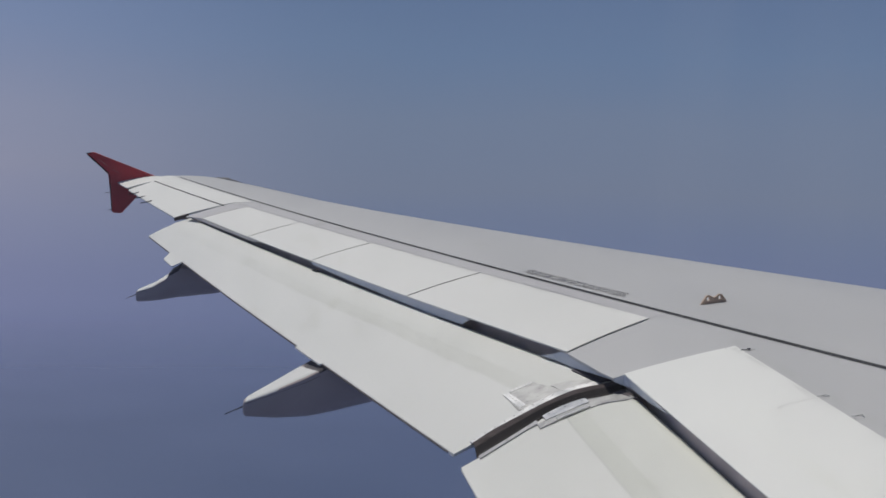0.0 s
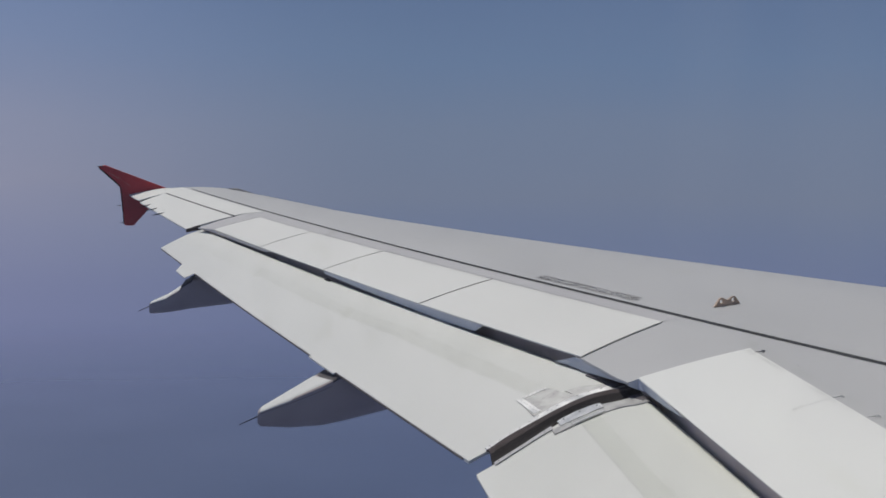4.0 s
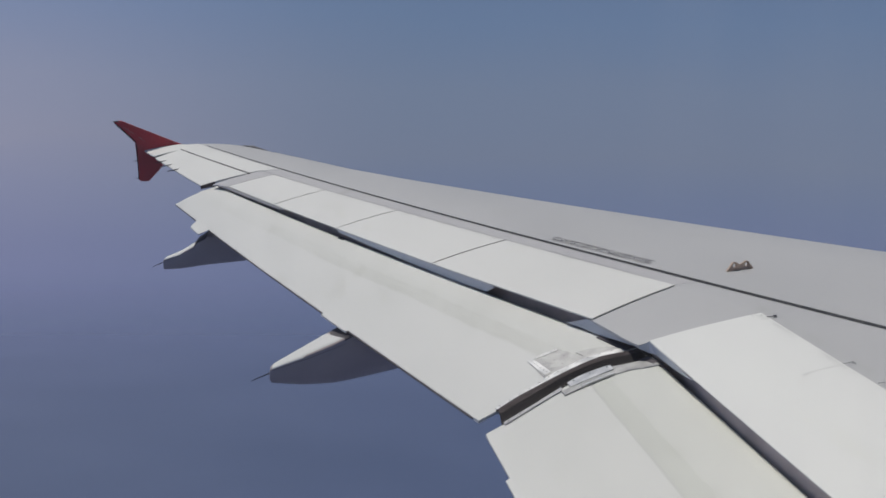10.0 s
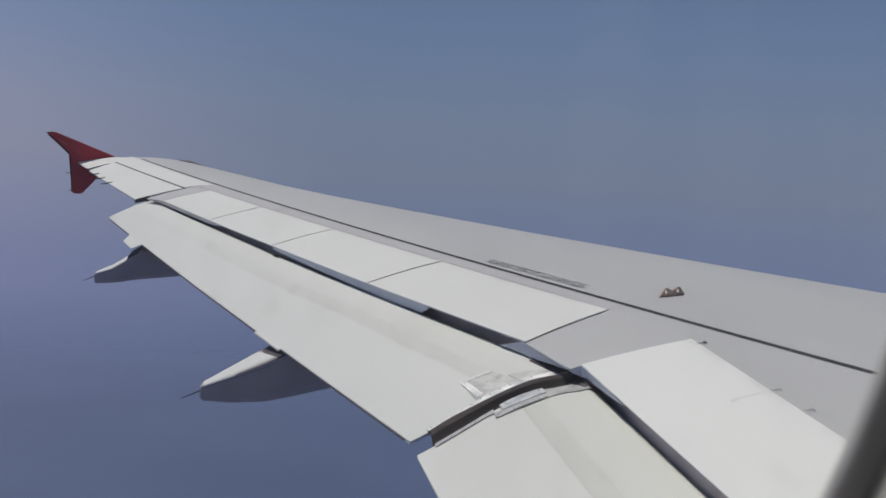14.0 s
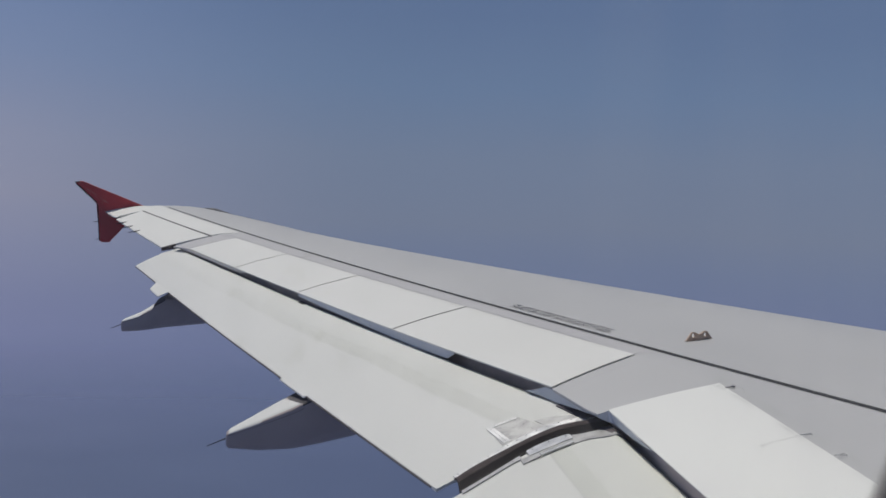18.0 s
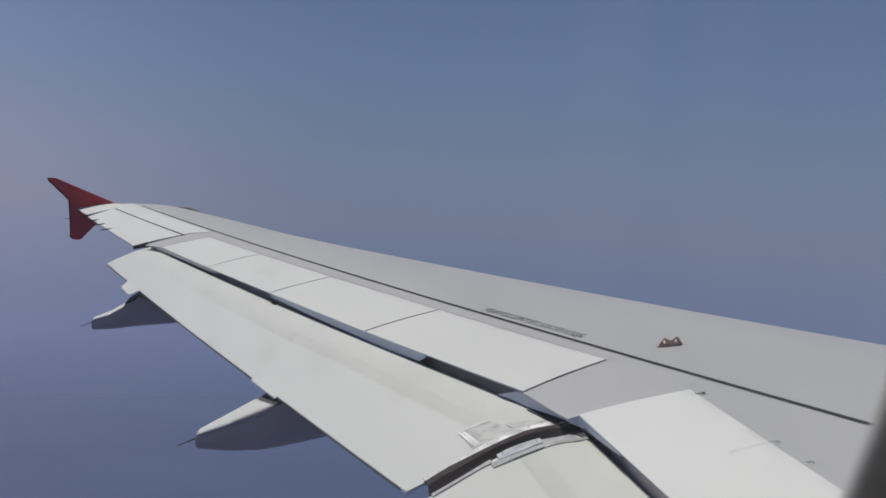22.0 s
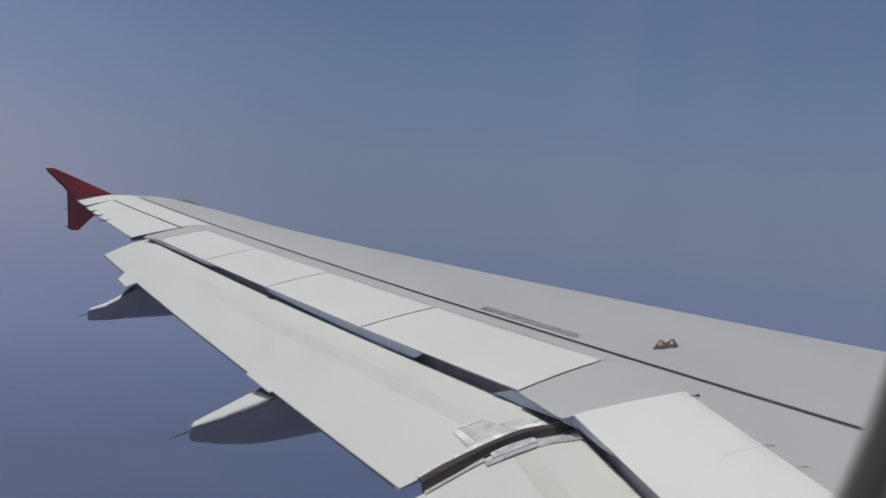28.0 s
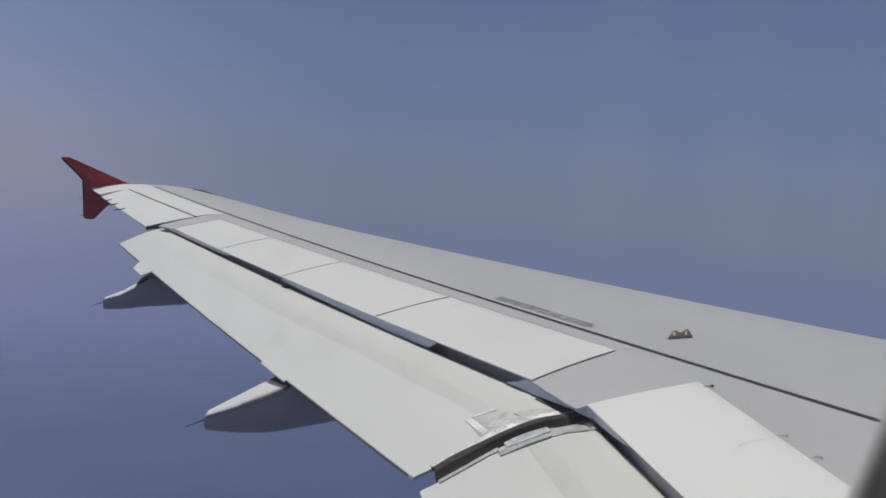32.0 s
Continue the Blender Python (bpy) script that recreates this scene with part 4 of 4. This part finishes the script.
def lug_reach(a, poly, c):
    """Distance from c to the outline along the angle a."""
    dx, dy = math.cos(a), math.sin(a)
    for (x0, y0), (x1, y1) in zip(poly, poly[1:] + poly[:1]):
        ex, ey = x1 - x0, y1 - y0
        den = dx * ey - dy * ex
        if abs(den) > 1e-12:
            r = ((x0 - c[0]) * ey - (y0 - c[1]) * ex) / den
            q = ((x0 - c[0]) * dy - (y0 - c[1]) * dx) / den
            if r > 0 and -1e-9 <= q <= 1 + 1e-9:
                return r
    return 0.02


bm = bmesh.new()
for t, sign in ((0.272, 1), (0.728, -1)):
    inner, outer = [], []
    for k in range(36):
        a = k / 36 * math.tau
        for ring, rr in ((inner, 0.0085), (outer, lug_reach(a, BRK, (0.0, 0.020)))):
            p = Vector((bx0, by0, 0)) + along * (length * t + sign * math.cos(a) * rr)
            p.z = surf(p.x, p.y) + 0.021 + math.sin(a) * rr
            ring.append([bm.verts.new(p + side * e) for e in (-0.005, 0.005)])
    for k in range(36):
        m = (k + 1) % 36
        for e in (0, 1):
            bm.faces.new((inner[k][e], inner[m][e], outer[m][e], outer[k][e]))
        bm.faces.new((inner[k][0], inner[k][1], inner[m][1], inner[m][0]))
        bm.faces.new((outer[k][0], outer[k][1], outer[m][1], outer[m][0]))
br = part("rope_bracket", bm, BRONZE, wing, "small bronze bracket with two round eyes")
rows = [[Vector((bx0 + ux * (t - 0.03), by0 + uy * t + s, surf(bx0 + ux * t, by0 + uy * t) + 0.003)) for s in (-0.014, 0.012)] for t in (0.02, 0.3, 0.7, 0.98)]
part("base_flange", shell(rows, lambda u, v: 0.003), BRONZE, br)

# stencilled notice in two lines, words as bars
rng = random.Random(4)
bm = bmesh.new()


def dash(y0, y1, o0, o1):
    grid_faces(bm, [[Vector(((xx := joint_x(yy) + o), yy, surf(xx, yy) + 0.0022)) for o in (o0, o1)] for yy in (y0, y1)], False)


for start, end, o0, o1 in ((7.93, 7.00, 0.084, 0.117), (7.89, 6.985, 0.045, 0.077)):
    y = start
    while y > end:
        for k in range(min(rng.choice((2, 3, 4, 6, 7)), int((y - end) / 0.0235) + 1)):
            dash(y, y - 0.0055, o0, o1)
            if rng.random() < 0.7:
                dash(y - 0.0125, y - 0.017, o0 + rng.choice((0, 0.012)), o1)
            if rng.random() < 0.8:
                e = rng.choice((o0, o1 - 0.006, (o0 + o1) / 2))
                dash(y - 0.0055, y - 0.0125, e, e + 0.006)
            y -= 0.0235
        y -= 0.017
tagged(part("stencil_notice", bm, INK, wing, "two lines of small dark stencilled writing"), kind="stuff")

# fittings along the large spoiler's hinge
for y, dark in ((5.786, True), (5.151, False), (4.930, False), (4.30, False)):
    x = 1.4712 + (5.151 - y) * (0.018 if dark else 0.033)
    loop = ((0.0, 0.0), (0.038, 0.001), (0.042, 0.019), (0.0175, 0.012))
    if dark:
        loop = ((0.0, 0.0), (0.034, 0.004), (0.036, 0.014), (0.012, 0.009))
    paint = LENS if dark else LOOP
    r = 0.0016 if dark else 0.0011
    ring = [Vector((x + a, y + b, surf(x + a, y + b) + max(0.0055, 0.0105 - 0.4 * a))) for a, b in loop]
    runs = list(zip(ring, ring[1:] + ring[:1]))
    f = part("hinge_fitting", rod(*runs[0], r, r, 6), paint, wing, "small dark lug at the spoiler's corner" if dark else "small grey wire loop at the spoiler hinge")
    for a, b in runs[1:]:
        part("wire", rod(a, b, r, r, 6), paint, f)
    if dark:
        part("block", box_bm(x + 0.026, x + 0.037, y + 0.003, y + 0.014, ring[2].z - 0.004, ring[2].z + 0.003, 0.002), LENS, f)
# ring of flush rivets on the large spoiler
for k in range(24):
    a = k / 24 * math.tau
    if k in (22, 23, 0, 1, 2, 8, 15):
        continue
    x, y = 1.402 + 0.088 * math.cos(a), 5.035 + 0.124 * math.sin(a)
    bm = bmesh.new()
    bm.faces.new([bm.verts.new((x + 0.0028 * math.cos(q * math.tau / 8), (yy := y + 0.0034 * math.sin(q * math.tau / 8)), surf(x + 0.0028 * math.cos(q * math.tau / 8), yy) + 0.0098)) for q in range(8)])
    part("rivet", bm, MARK, sp_in)

for x, y in ((1.425, 5.845), (1.418, 5.812), (1.440, 5.850)):
    z = surf(x, y) + 0.0095
    part("rivet", rod((x, y, z), (x, y, z + 0.0015), 0.003, 0.0025, 8), LOOP, sp_in)
for x, y in ((1.512, 5.80), (1.518, 5.77), (1.505, 5.72), (1.53, 5.57), (1.528, 5.54)):
    z = surf(x, y) + 0.0005
    part("rivet", rod((x, y, z), (x, y, z + 0.0015), 0.003, 0.0025, 8), LOOP, wing)

# ---- cabin: wall with window, lining ----
def grown(d, y, n=72):
    """The window's rounded outline, d wider all round."""
    pts = []
    for k in range(n):
        a = k / n * math.tau
        c, q = math.cos(a), math.sin(a)
        pts.append((0.0027 + math.copysign(abs(c) ** (2 / 2.2), c) * (0.112 + d), y, 0.080 + math.copysign(abs(q) ** (2 / 2.2), q) * (0.190 + d)))
    return pts


def square(y, x0, x1, z0, z1):
    return [(min(max((p[0] - 0.0027) * 400, x0), x1), y, min(max((p[2] - 0.080) * 400, z0), z1)) for p in grown(0, y)]


wall = part("wall_side", loft([square(1.985, -3.0, 6.8, -1.15, 1.05), grown(0.034, 1.985), grown(0.034, 1.915), grown(0.045, 1.875), square(1.875, -3.0, 6.8, -1.15, 1.05)], closed=True, caps=False, smooth=False), CABIN)
tagged(wall, "plain pale cabin side wall with a window opening", "wall", kind="structure")
window = thing("window_1", "cabin window with a dark gasket and grey plastic bezel", "window", kind="structure")
part("gasket", loft([grown(0.033, 1.972), grown(0.022, 1.958), grown(0.003, 1.925), grown(0.0, 1.920), grown(0.0006, 1.9185), grown(0.0048, 1.9172), grown(0.006, 1.922), grown(0.033, 1.93)], caps=False), FRAME, window, "dark rubber gasket")
part("bezel", loft([grown(0.0335, 1.924), grown(0.0058, 1.9185), grown(0.0049, 1.9168), grown(0.0056, 1.9150), grown(0.014, 1.902), grown(0.024, 1.882), grown(0.038, 1.869), grown(0.062, 1.868), grown(0.062, 1.874)], caps=False), BEZEL, window, "grey plastic bezel")
bm = bmesh.new()
bm.faces.new([bm.verts.new(p) for p in grown(0.0225, 1.9585)])
pane = part("pane", bm, GLASS, window, "clear scratched acrylic pane")
pane.visible_shadow = False
for name, b, m, label in (("floor", (-3.0, 6.8, -1.9, 1.875, -1.2, -1.15), CARPET, "dark blue cabin carpet"), ("ceiling", (-3.0, 6.8, -1.9, 1.985, 1.05, 1.1), CABIN, "pale cabin ceiling"),
                          ("wall_far", (-3.0, 6.8, -1.95, -1.9, -1.15, 1.05), CABIN, "plain pale cabin wall"), ("wall_fore", (6.8, 6.85, -1.9, 1.985, -1.15, 1.05), CABIN, "plain pale cabin partition"),
                          ("wall_aft", (-3.05, -3.0, -1.9, 1.985, -1.15, 1.05), CABIN, "plain pale cabin partition")):
    tagged(part(name, box_bm(*b), m), label, name.split("_")[0], kind="structure")
# unseen fill light, added overhead to brighten the window's gasket and bezel
fill_box = thing("cabin_fill_light", "long white fill light added under the cabin ceiling, switched on", "ceiling light", (0, 0.3, 1.05))
part("housing", box_bm(-1.6, 1.6, -0.16, 0.16, -0.03, 0.0, 0.006), BEZEL, fill_box)
part("glow_panel", box_bm(-1.55, 1.55, -0.13, 0.13, -0.045, -0.031, 0.004), GLOW, fill_box, "glowing white panel of the added fill light")
